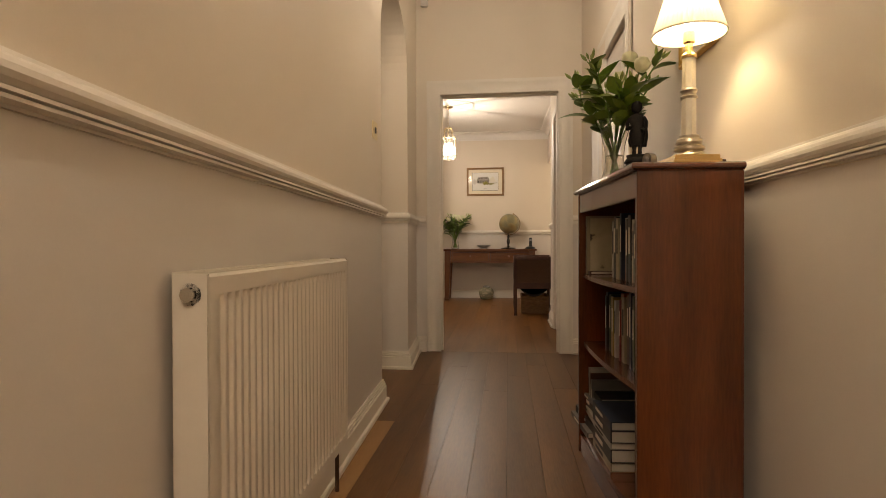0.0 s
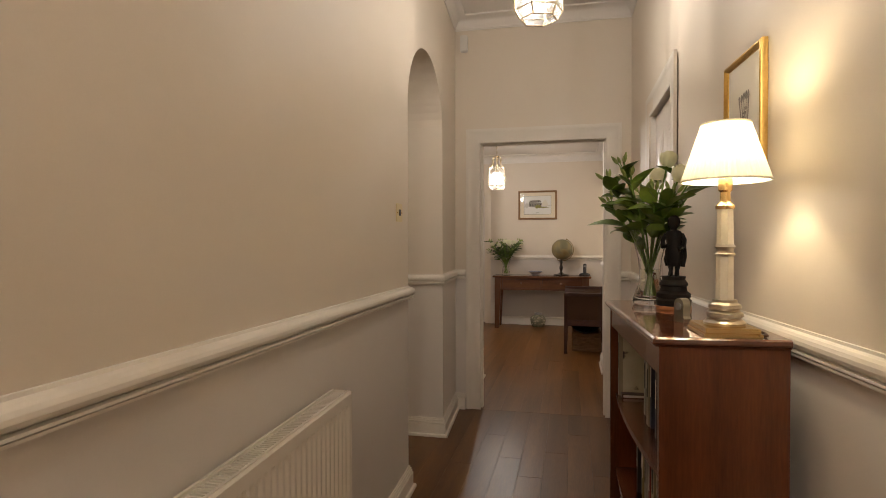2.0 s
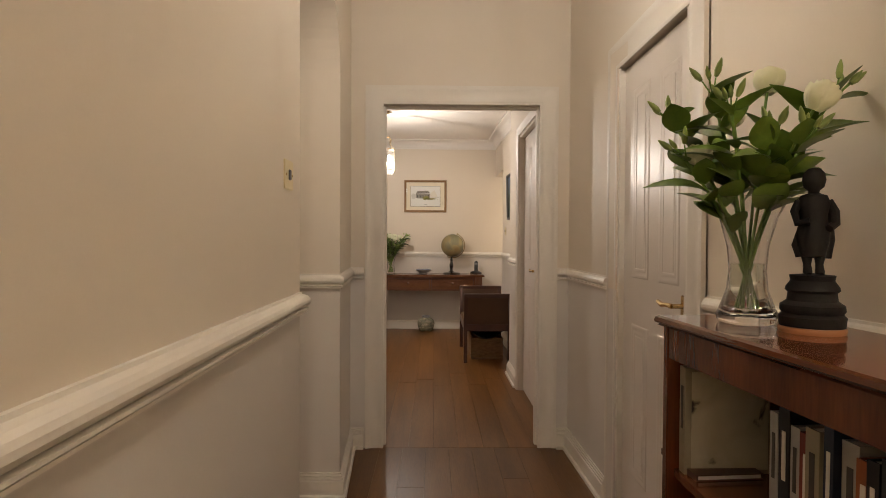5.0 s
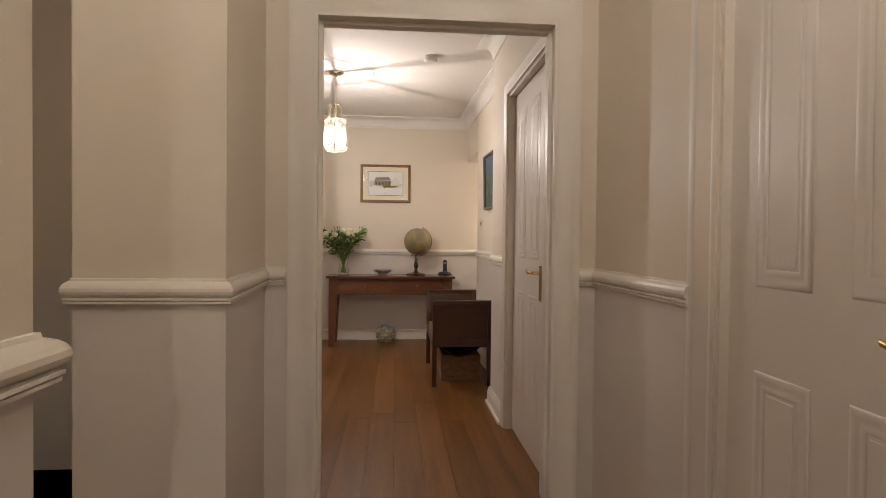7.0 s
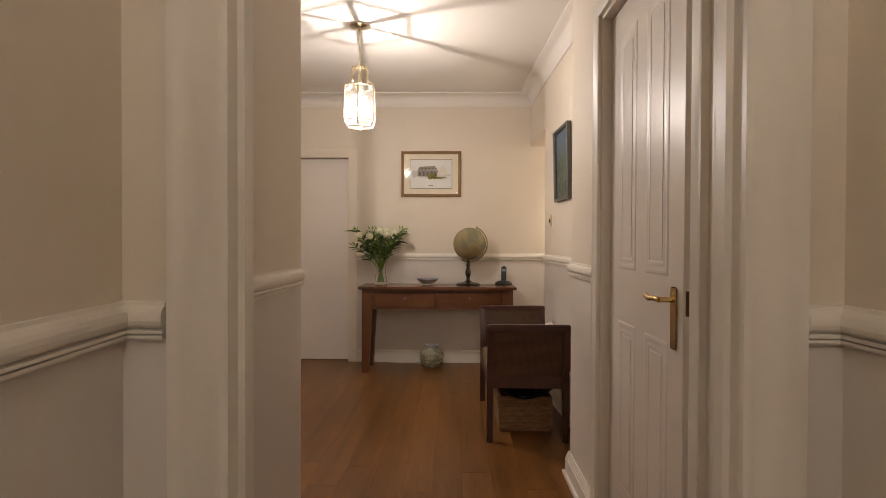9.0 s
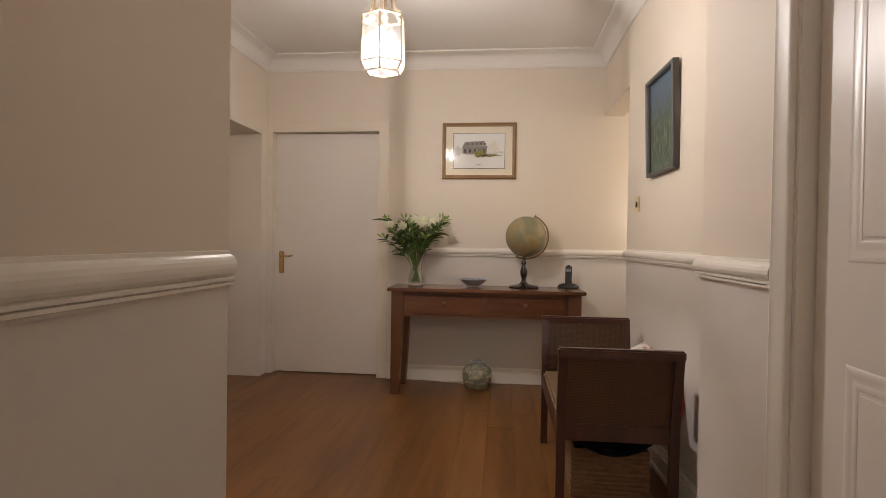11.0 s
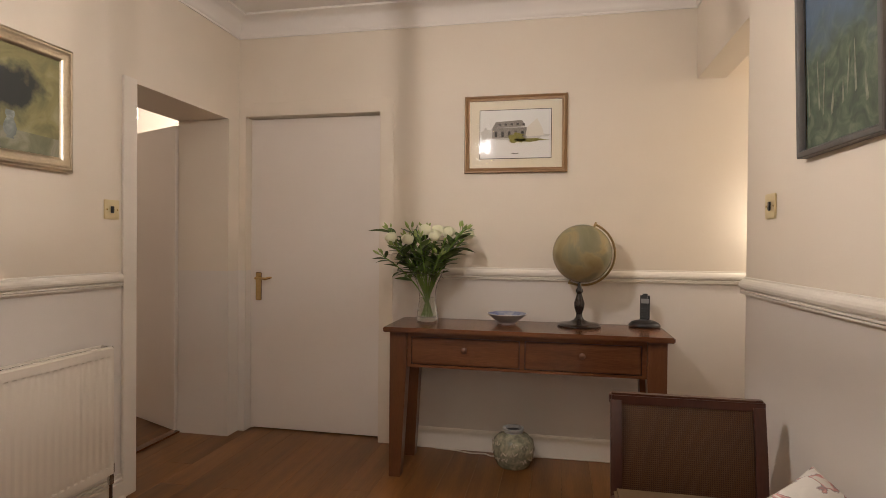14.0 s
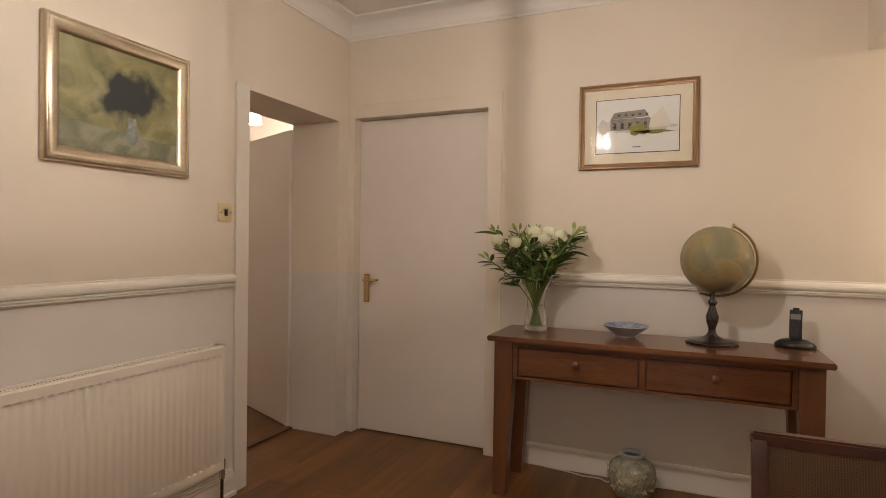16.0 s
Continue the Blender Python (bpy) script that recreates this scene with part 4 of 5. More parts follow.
# woodland painting
t = picture("framed_painting", EASTF(1.338, 2.94, 1.745) @ pose(0, 0, 0.006, 1.5, 1.8, 0), 0.445, 0.51, GREYFRAME, [(0, 0), (0, 0.030), (0.003, 0.033), (0.016, 0.033), (0.022, 0.026), (0.024, 0.014)], "blue-green woodland painting in a grey frame on the wall")
sheet("canvas", -0.2, 0.2, -0.23, 0.23, 0.010, WOODPAINT, t, "green wooded ground")
rnd = random.Random(21)
for k in range(9):
    x, base = -0.17 + 0.042 * k + rnd.uniform(-0.014, 0.014), -0.17 + rnd.uniform(0, 0.05)
    top, w, lean = base + rnd.uniform(0.07, 0.22), rnd.uniform(0.003, 0.007), rnd.uniform(-0.02, 0.02)
    part("painted_trunk", prism(bmesh.new(), [(x - w, base), (x + w * 0.8, base + 0.006), (x + lean * 0.6 + w * 0.7, (base + top) / 2), (x + lean + w * 0.3, top), (x + lean - w * 0.4, top - 0.008), (x + lean * 0.4 - w, (base + top) / 2 - 0.01)], Matrix.Translation((0, 0, 0.0108)), 0.0006), TRUNKPAINT, t)

# botanical print in the hall
t = picture("framed_print", slant @ EASTF(-0.002, -0.815, 1.693), 0.305, 0.36, GILT, [(0, 0), (0, 0.014), (0.003, 0.019), (0.008, 0.020), (0.013, 0.016), (0.017, 0.013), (0.019, 0.005)], "small botanical drawing in a gilt frame above a bookcase")
sheet("print_paper", -0.137, 0.137, -0.165, 0.165, 0.0065, PAPERG, t, "pale grey print paper")
bm, rnd = bmesh.new(), random.Random(5)
for k in range(5):
    x = -0.012 + 0.010 * k
    tipx, tipz = -0.035 + 0.018 * k, 0.03 + 0.018 * rnd.random()
    tube(bm, [(0.004, -0.075, 0.009), ((x + tipx) / 2, -0.01, 0.009), (tipx, tipz, 0.009)], 0.0013, 4)
    blob(bm, tipx, tipz + 0.008, 0.007, 0.012, 0.0088, 60 + k, 10, 0.35)
    blob(bm, x - 0.012, -0.03 + 0.012 * k, 0.010, 0.005, 0.0088, 70 + k, 10, 0.4)
part("flower_drawing", bm, GREYWASH, t, "grey ink flower drawing")
pane_front(-0.135, 0.135, -0.163, 0.163, 0.0125, t)


# ---- flowers ----


def leaf_mesh(length, width, bend, mat):
    bm, rows = bmesh.new(), []
    for i in range(8):
        u = i / 7
        w = width * math.sin(math.pi * min(u * 0.96 + 0.04, 1)) ** 0.8 * (1 - 0.35 * u)
        z = bend * length * u * u
        rows.append([bm.verts.new((-w, u * length, z + 0.25 * w)), bm.verts.new((0, u * length, z)), bm.verts.new((w, u * length, z + 0.25 * w))])
    for a, b in zip(rows, rows[1:]):
        for i in range(2):
            bm.faces.new((a[i], a[i + 1], b[i + 1], b[i]))
    low = bmesh.ops.duplicate(bm, geom=list(bm.faces))["geom"]
    for v in (g for g in low if isinstance(g, bmesh.types.BMVert)):
        v.co.z -= 0.0006
    me = bpy.data.meshes.new("leaf")
    bm.to_mesh(me)
    bm.free()
    me.materials.append(mat)
    me.shade_smooth()
    return me


def rose_mesh(r):
    """A half-open rose: cupped petals in three whorls."""
    bm = bmesh.new()
    for whorl, (n, rad, h, tilt) in enumerate(((4, 0.45, 1.25, 0.10), (5, 0.72, 1.15, 0.22), (6, 0.98, 1.0, 0.42))):
        for k in range(n):
            a0 = 2 * math.pi * (k + 0.5 * whorl) / n
            half, grid = math.pi / n * 1.25, []
            for i in range(5):
                u = i / 4
                row = []
                for j in range(5):
                    a = a0 + half * (j / 2 - 1)
                    rr = r * rad * (0.30 + 0.70 * math.sin(0.25 + u * 1.95)) * (1 + tilt * u ** 4 * 0.35)
                    z = r * h * 1.5 * u - 0.15 * r * abs(j / 2 - 1) ** 2 * u
                    row.append(bm.verts.new((rr * math.cos(a), rr * math.sin(a), z)))
                grid.append(row)
            for a, b in zip(grid, grid[1:]):
                for i in range(4):
                    bm.faces.new((a[i], a[i + 1], b[i + 1], b[i]))
    lathe(bm, [(0, 0.1 * r), (0.4 * r, 0.5 * r), (0.35 * r, 1.5 * r), (0, 1.75 * r)], 10)
    me = bpy.data.meshes.new("rose")
    bm.to_mesh(me)
    bm.free()
    me.materials.append(PETAL)
    me.shade_smooth()
    return me


def bud_mesh(length):
    bm = lathe(bmesh.new(), [(0, 0), (0.10 * length, 0.08 * length), (0.17 * length, 0.35 * length), (0.14 * length, 0.65 * length), (0.05 * length, 0.93 * length), (0, length)], 8)
    me = bpy.data.meshes.new("bud")
    bm.to_mesh(me)
    bm.free()
    me.materials.append(BUD)
    me.shade_smooth()
    return me


LEAVES = [leaf_mesh(0.068, 0.0250, -0.25, LEAF), leaf_mesh(0.058, 0.0265, -0.1, LEAF), leaf_mesh(0.080, 0.0185, -0.5, LEAF)]
SPIKES = [leaf_mesh(0.072, 0.0150, -0.2, LEAFDARK), leaf_mesh(0.060, 0.0175, 0.1, LEAFDARK), leaf_mesh(0.085, 0.0130, -0.4, LEAFDARK)]
ROSE, BUDS = rose_mesh(0.031), [bud_mesh(0.04), bud_mesh(0.03)]


def towards(at, way, roll):
    """A pose at a place whose +y runs along way."""
    q = Vector(way).to_track_quat("Y", "Z")
    return Matrix.Translation(at) @ q.to_matrix().to_4x4() @ Matrix.Rotation(roll, 4, "Y")


def child(name, me, parent, m):
    o = new(name, me)
    o.parent = parent
    o.matrix_basis = m
    return o


def bouquet(m, stems, neck, base_r, label, seed, leaf_scale, n_leaf, leaves):
    """stems: (azimuth, reach, height, kind); kind r: rose, l: leafy spray with buds."""
    t, rnd = thing("cut_flowers", m, label, "flowers"), random.Random(seed)
    for az, reach, height, kind in stems:
        a = radians(az)
        d = Vector((math.cos(a), math.sin(a), 0))
        foot = -d * base_r * 0.7 + Vector((0, 0, 0.012))
        rim = d * neck * 0.55 + Vector((0, 0, 0.60 * height))
        tip = d * reach + Vector((0, 0, height))
        pts = []
        for i in range(9):
            u = i / 8
            pts.append(foot * (1 - u) ** 2 + 2 * u * (1 - u) * (rim * 1.0) + tip * u * u)
        part("stem", tube(bmesh.new(), pts, 0.0032, 7), STEM, t, smooth=True)
        way = (pts[-1] - pts[-2]).normalized()
        if kind == "r":
            child("rose", ROSE, t, Matrix.Translation(tip) @ way.to_track_quat("Z", "Y").to_matrix().to_4x4())
            for k in range(4):
                side = Matrix.Rotation(2 * math.pi * k / 4 + az, 3, "Z") @ Vector((1, 0, 0.5))
                child("sepal", leaves[1], t, towards(tip, side, 0) @ Matrix.Scale(0.35, 4))
        for k in range(n_leaf if kind == "l" else n_leaf - 4):
            u = (0.56 if kind == "l" else 0.50) + 0.42 * k / (n_leaf - 1)
            i = min(int(u * 8), 7)
            p = pts[i].lerp(pts[i + 1], u * 8 - i)
            side = Matrix.Rotation(rnd.uniform(0, 2 * math.pi), 3, "Z") @ Vector((1, 0, rnd.uniform(-0.1, 0.9)))
            side = (side + way * 0.5 + d * 0.25).normalized()
            child("leaf", leaves[rnd.randrange(3)], t, towards(p, side, rnd.uniform(-0.6, 0.6)) @ Matrix.Scale(leaf_scale * rnd.uniform(0.75, 1.2), 4))
        if kind == "l":
            for k in range(4):
                side = (way + 0.6 * (Matrix.Rotation(k * 1.7 + az, 3, "Z") @ Vector((1, 0, 0.2)))).normalized()
                e = tip + side * 0.028
                part("bud_stalk", tube(bmesh.new(), [tip - way * 0.01, e], 0.0016, 5), STEM, t)
                child("flower_bud", BUDS[k % 2], t, Matrix.Translation(e) @ side.to_track_quat("Z", "Y").to_matrix().to_4x4())
    return t


def vase(m, prof, water, label):
    t = thing("glass_vase", m, label, "vase")
    part("glass_wall", lathe(bmesh.new(), prof, 40), CLEAR, t, smooth=True)
    o = part("water", lathe(bmesh.new(), water, 32), WATER, t, "clear water", smooth=True)
    o.visible_shadow = False
    return t


# ---- bookcase in the hall and what stands on it ----
CASE = pose(0.972, -2.095, 0, 0, 0, 4.1)
CL, CD, CH = 0.832, 0.300, 1.09
t = thing("bookcase", CASE, "low open mahogany bookcase with three full shelves against the hall wall", "bookcase")
part("side_panel", boxed(0.012, CD, -CL + 0.006, -CL + 0.026, 0.0, CH - 0.022, bevel=0.002), MAHOG, t)
part("side_panel", boxed(0.012, CD, -0.026, -0.006, 0.0, CH - 0.022, bevel=0.002), MAHOG, t)
part("back_panel", boxed(CD - 0.012, CD - 0.002, -CL + 0.027, -0.027, 0.03, CH - 0.023), MAHOG, t)
bm = sweep(bmesh.new(), [(CD, 0.0), (0, 0), (0, -CL), (CD, -CL)], [(CD * 0.4, 0.0), (0.0, 0.0), (0.003, 0.003), (-0.004, 0.006), (-0.006, 0.010), (-0.004, 0.018), (0.002, 0.022), (CD * 0.4, 0.022)])
box(bm, CD * 0.4 + 0.0002, CD, -CL + CD * 0.4 + 0.0002, -CD * 0.4 - 0.0002, 0.002, 0.022)
o = part("top", bm, MAHOGTOP, t, "polished moulded top")
o.matrix_basis = pose(0, 0, CH - 0.022)
part("frieze", boxed(0.014, 0.032, -CL + 0.027, -0.027, CH - 0.095, CH - 0.0225, bevel=0.002), MAHOG, t)
part("plinth", boxed(0.016, 0.034, -CL + 0.027, -0.027, 0.0, 0.078, bevel=0.002), MAHOG, t)
for z in (0.080, 0.445, 0.725):
    outline = [(0.030 - 0.016 * math.sin(math.pi * k / 12), -CL + 0.0265 + (CL - 0.053) * k / 12) for k in range(13)] + [(CD - 0.013, -0.0265), (CD - 0.013, -CL + 0.0265)]
    part("shelf", prism(bmesh.new(), outline, Matrix.Translation((0, 0, z)), 0.018), MAHOG, t)


def book(m, w, h, d, mat, label, page=PAPERG):
    """A closed book: w thick, h tall, d deep; the spine looks along -x, stands on z 0."""
    b = thing("book", m, label, "book", "books in the bookcase")
    bm = bmesh.new()
    box(bm, 0, d, -w, -w + 0.0022, 0, h)
    box(bm, 0, d, -0.0022, 0, 0, h)
    box(bm, -0.0025, 0.0015, -w, 0, 0, h)
    part("cover", bm, mat, b)
    part("page_block", boxed(0.002, d - 0.004, -w + 0.0025, -0.0025, 0.003, h - 0.003), page, b)
    if w > 0.014:
        part("spine_title", boxed(-0.0036, -0.0024, -w * 0.68, -w * 0.32, h * 0.42, h * 0.82), INK if sum(mat.diffuse_color[:3]) > 0.6 else PAPERG, b)
    return b


def cover(name, c):
    m = material(name, c, 0.45, second=tuple(v * 0.75 for v in c), scale=18, fine=120, amount=0.5, bump=0.004)
    m.diffuse_color = (*c, 1)
    return m


# Every cover colour is scaled down to include the shade between the shelves.
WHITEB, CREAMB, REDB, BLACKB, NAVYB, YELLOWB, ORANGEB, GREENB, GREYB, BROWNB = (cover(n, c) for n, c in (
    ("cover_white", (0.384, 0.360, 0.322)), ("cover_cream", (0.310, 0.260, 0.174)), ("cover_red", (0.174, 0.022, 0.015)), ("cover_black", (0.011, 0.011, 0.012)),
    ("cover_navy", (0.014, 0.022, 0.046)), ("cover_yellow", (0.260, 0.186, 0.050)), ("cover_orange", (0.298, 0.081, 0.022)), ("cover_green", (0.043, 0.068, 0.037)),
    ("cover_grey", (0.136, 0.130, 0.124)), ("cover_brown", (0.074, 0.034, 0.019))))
NAMES = {WHITEB: "white", CREAMB: "cream", REDB: "dark red", BLACKB: "black", NAVYB: "navy blue", YELLOWB: "mustard yellow", ORANGEB: "orange", GREENB: "dark green", GREYB: "grey", BROWNB: "brown"}
rnd = random.Random(4)


def row(z, start, end, mats, hmin, hmax, front=0.072):
    y, k = start, 0
    while k < 40:
        w = rnd.uniform(0.016, 0.036)
        if y + w > end:
            break
        mat = mats[k % len(mats)]
        lean = rnd.choice((0, 0, 0, 1.5, -1.5))
        book(CASE @ pose(front + rnd.uniform(0, 0.02), -y, z, lean * 0.4, 0, 0), w, rnd.uniform(hmin, hmax), rnd.uniform(0.14, 0.17), mat, f"{NAMES[mat]} book standing upright on a bookcase shelf")
        y += w + rnd.uniform(0.001, 0.004)
        k += 1


S1, S2, S3 = 0.743, 0.463, 0.098
b = book(CASE @ pose(0.040, -0.035, S1, 0, 0, -3), 0.026, 0.238, 0.19, CREAMB, "large cream picture book standing at the end of the shelf")
o = part("cover_picture", boxed(0.012, 0.186, -0.0272, -0.0264, 0.010, 0.228), COVERART, b, "dark splashed cover picture")
book(CASE @ pose(0.045, -0.10, S1, -90, 0, 0), 0.014, 0.16, 0.15, BROWNB, "thin dark book lying flat on the shelf")
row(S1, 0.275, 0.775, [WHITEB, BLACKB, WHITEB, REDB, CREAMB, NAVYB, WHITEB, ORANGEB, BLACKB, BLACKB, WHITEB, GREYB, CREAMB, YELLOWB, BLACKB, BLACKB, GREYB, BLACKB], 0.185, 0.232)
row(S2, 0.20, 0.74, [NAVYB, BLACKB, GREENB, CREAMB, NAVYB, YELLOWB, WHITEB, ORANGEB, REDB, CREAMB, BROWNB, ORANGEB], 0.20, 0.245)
for k in range(3):
    book(CASE @ pose(0.05, -0.04 - 0.022 * k, S3), 0.018, 0.26 - 0.02 * k, 0.19, (WHITEB, BROWNB, GREYB)[k], "tall file standing on the lowest shelf")
z = S3
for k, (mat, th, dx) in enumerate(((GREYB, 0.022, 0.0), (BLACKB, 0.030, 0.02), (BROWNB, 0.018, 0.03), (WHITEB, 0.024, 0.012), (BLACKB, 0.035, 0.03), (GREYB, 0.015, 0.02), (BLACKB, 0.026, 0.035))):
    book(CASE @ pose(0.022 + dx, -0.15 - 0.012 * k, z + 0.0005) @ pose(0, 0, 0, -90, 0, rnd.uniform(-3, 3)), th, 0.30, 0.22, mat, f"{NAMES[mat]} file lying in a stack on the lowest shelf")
    z += th + 0.001
z = S3
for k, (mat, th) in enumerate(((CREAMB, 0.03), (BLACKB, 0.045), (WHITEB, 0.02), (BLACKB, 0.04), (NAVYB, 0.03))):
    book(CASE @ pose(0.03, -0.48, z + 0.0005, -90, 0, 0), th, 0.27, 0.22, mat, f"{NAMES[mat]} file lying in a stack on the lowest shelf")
    z += th + 0.001

TOP = CH
LAMP = pose(1.206, -2.83, TOP, 0, 0, 4.1)
t = thing("table_lamp", LAMP, "lit table lamp with ivory column and pleated cream shade", "lamp")
bm = boxed(-0.068, 0.062, -0.075, 0.075, 0.0, 0.010, bevel=0.002)
box(bm, -0.064, 0.058, -0.071, 0.071, 0.0095, 0.022, bevel=0.002)
part("plinth", bm, BRASS, t, "square brass plinth")
part("foot", lathe(bmesh.new(), [(0, 0.022), (0.046, 0.022), (0.048, 0.028), (0.042, 0.034), (0.036, 0.038), (0.042, 0.044), (0.042, 0.052), (0.032, 0.058), (0.037, 0.064), (0.036, 0.072), (0.028, 0.078), (0.028, 0.084), (0, 0.084)], 36), PEWTER, t, "turned silvered foot", smooth=True)
part("column", lathe(bmesh.new(), [(0, 0.083), (0.0215, 0.083), (0.0205, 0.19), (0.0, 0.19)], 8), IVORY, t, "ivory column")
part("collar", lathe(bmesh.new(), [(0, 0.189), (0.022, 0.189), (0.024, 0.195), (0.019, 0.200), (0.019, 0.206), (0.024, 0.212), (0.021, 0.218), (0, 0.218)], 28), PEWTER, t, "silvered collar", smooth=True)
part("column", lathe(bmesh.new(), [(0, 0.217), (0.0205, 0.217), (0.0185, 0.305), (0, 0.305)], 8), IVORY, t, "ivory column")
part("socket", lathe(bmesh.new(), [(0, 0.304), (0.021, 0.304), (0.022, 0.312), (0.012, 0.322), (0.011, 0.345), (0.016, 0.350), (0.017, 0.378), (0.010, 0.386), (0, 0.387)], 24), BRASS, t, "brass lamp holder", smooth=True)
bm, n = bmesh.new(), 96
rings = []
for z, r in ((0.373, 0.0995), (0.377, 0.099), (0.504, 0.0565), (0.511, 0.055)):
    rings.append([bm.verts.new(((r + 0.0016 * (-1) ** k) * math.cos(2 * math.pi * k / n), (r + 0.0016 * (-1) ** k) * math.sin(2 * math.pi * k / n), z)) for k in range(n)])
for a, b in zip(rings, rings[1:]):
    for k in range(n):
        bm.faces.new((a[k], a[(k + 1) % n], b[(k + 1) % n], b[k]))
part("shade", bm, SHADE, t, "pleated cream fabric shade")
for r, z in ((0.100, 0.373), (0.0555, 0.511)):
    part("shade_trim", tube(bmesh.new(), [(r * math.cos(2 * math.pi * k / 40), r * math.sin(2 * math.pi * k / 40), z) for k in range(41)], 0.0028, 6), SHADE, t, "bound shade edge")
o = part("bulb", lathe(bmesh.new(), [(0, 0.386), (0.012, 0.39), (0.014, 0.43), (0.026, 0.462), (0.028, 0.478), (0.02, 0.498), (0, 0.506)], 16), BULB, t, smooth=True)
o.visible_shadow = False
part("flex", tube(bmesh.new(), [(0.05, -0.073, 0.006), (0.075, -0.06, 0.006), (0.085, -0.02, 0.005), (0.085, 0.05, 0.004)], 0.003, 6), COPPER, t, "brown flex")

vase(pose(1.112, -2.215, TOP), [(0, 0.0), (0.050, 0.0), (0.057, 0.006), (0.060, 0.018), (0.054, 0.030), (0.040, 0.07), (0.036, 0.11), (0.040, 0.16), (0.055, 0.22), (0.076, 0.262), (0.0735, 0.262), (0.052, 0.22), (0.037, 0.16), (0.033, 0.11), (0.036, 0.07), (0.046, 0.034), (0.04, 0.022), (0, 0.020)],
     [(0, 0.0205), (0.039, 0.0225), (0.045, 0.034), (0.0352, 0.07), (0.0322, 0.11), (0.033, 0.125), (0, 0.125)], "waisted clear glass vase holding cut flowers on the bookcase")
bouquet(pose(1.112, -2.215, TOP + 0.016), [(151, 0.155, 0.42, "l"), (194, 0.095, 0.46, "l"), (-19, 0.155, 0.45, "l"), (222, 0.10, 0.41, "l"), (35, 0.075, 0.475, "r"), (160, 0.085, 0.31, "r"), (73, 0.15, 0.43, "r"), (-49, 0.115, 0.41, "r"), (100, 0.09, 0.37, "l"), (5, 0.13, 0.37, "l"), (275, 0.07, 0.36, "l"), (-60, 0.11, 0.35, "l"), (172, 0.13, 0.33, "l")], 0.045, 0.022, "white roses and leafy alstroemeria stems in a glass vase", 3, 1.32, 8, LEAVES)

# bronze-coloured statuette: one plain mesh
bm = lathe(bmesh.new(), [(0, 0.012), (0.054, 0.012), (0.056, 0.030), (0.050, 0.036), (0.054, 0.042), (0.053, 0.052), (0.042, 0.060), (0.040, 0.075), (0.045, 0.080), (0.044, 0.086), (0.036, 0.098), (0.038, 0.108), (0.0, 0.112)], 36)
n0 = len(bm.faces)
lathe(bm, [(0, 0.0), (0.055, 0.0), (0.057, 0.006), (0.055, 0.0115), (0, 0.0115)], 36)
bm.faces.ensure_lookup_table()
for q in bm.faces[n0:]:
    q.material_index = 1
for x in (-0.009, 0.011):
    tube(bm, [(x, -0.014, 0.109), (x, -0.004, 0.114), (x, 0, 0.128), (x * 1.1, 0.002, 0.150), (x, 0, 0.182)], [0.005, 0.008, 0.0065, 0.011, 0.012], 10)
lathe(bm, [(0, 0.140), (0.020, 0.144), (0.026, 0.166), (0.028, 0.190), (0.024, 0.206), (0.023, 0.222), (0.028, 0.244), (0.022, 0.258), (0.009, 0.263), (0.010, 0.268), (0.017, 0.274), (0.020, 0.287), (0.018, 0.300), (0.010, 0.309), (0, 0.311)], 20, squash=0.75)
tube(bm, [(-0.024, 0, 0.248), (-0.033, -0.006, 0.228), (-0.030, -0.018, 0.206), (-0.012, -0.024, 0.210)], 0.0075, 8)
tube(bm, [(0.024, 0, 0.248), (0.034, -0.004, 0.228), (0.033, -0.012, 0.205), (0.020, -0.022, 0.196)], 0.0075, 8)
tube(bm, [(0.018, 0.012, 0.250), (0.026, 0.014, 0.215), (0.027, 0.012, 0.175), (0.024, 0.010, 0.140)], [0.006, 0.010, 0.012, 0.009], 10)
tube(bm, [(-0.020, 0.010, 0.190), (-0.024, 0.008, 0.165), (-0.020, 0.006, 0.142)], [0.006, 0.010, 0.007], 10)
o = part("statuette", bm, [BRONZE, TERRA], smooth=True)
o.matrix_basis = pose(1.172, -2.330, TOP, 0, 0, -20)
tagged(o, "dark bronze figurine on a stepped round base on the bookcase", "statuette")
t = thing("desk_clock", pose(1.143, -2.645, TOP, 0, 0, 30) @ Matrix.Scale(0.8, 4), "small silvered folding clock standing on the bookcase", "clock")
arch = [(-0.022, 0.0), (0.022, 0.0), (0.026, 0.012), (0.022, 0.022), (0.024, 0.055)] + [(0.024 * math.cos(math.pi * k / 10), 0.058 + 0.026 * math.sin(math.pi * k / 10)) for k in range(11)] + [(-0.024, 0.055), (-0.022, 0.022), (-0.026, 0.012)]
part("case", prism(bmesh.new(), arch, basis((0.014, 0, 0), (0, 1, 0), (0, 0, 1), (1, 0, 0)) @ Matrix.Translation((0, 0, -0.030)), 0.030), TARNISH, t)
dial = lathe(bmesh.new(), [(0, 0), (0.013, 0), (0.014, 0.002), (0.012, 0.003), (0, 0.0025)], 24)
part("dial", dial, GREYPLASTIC, t, "dark dial", smooth=True).matrix_basis = pose(-0.016, 0, 0.055, 0, -90, 0)

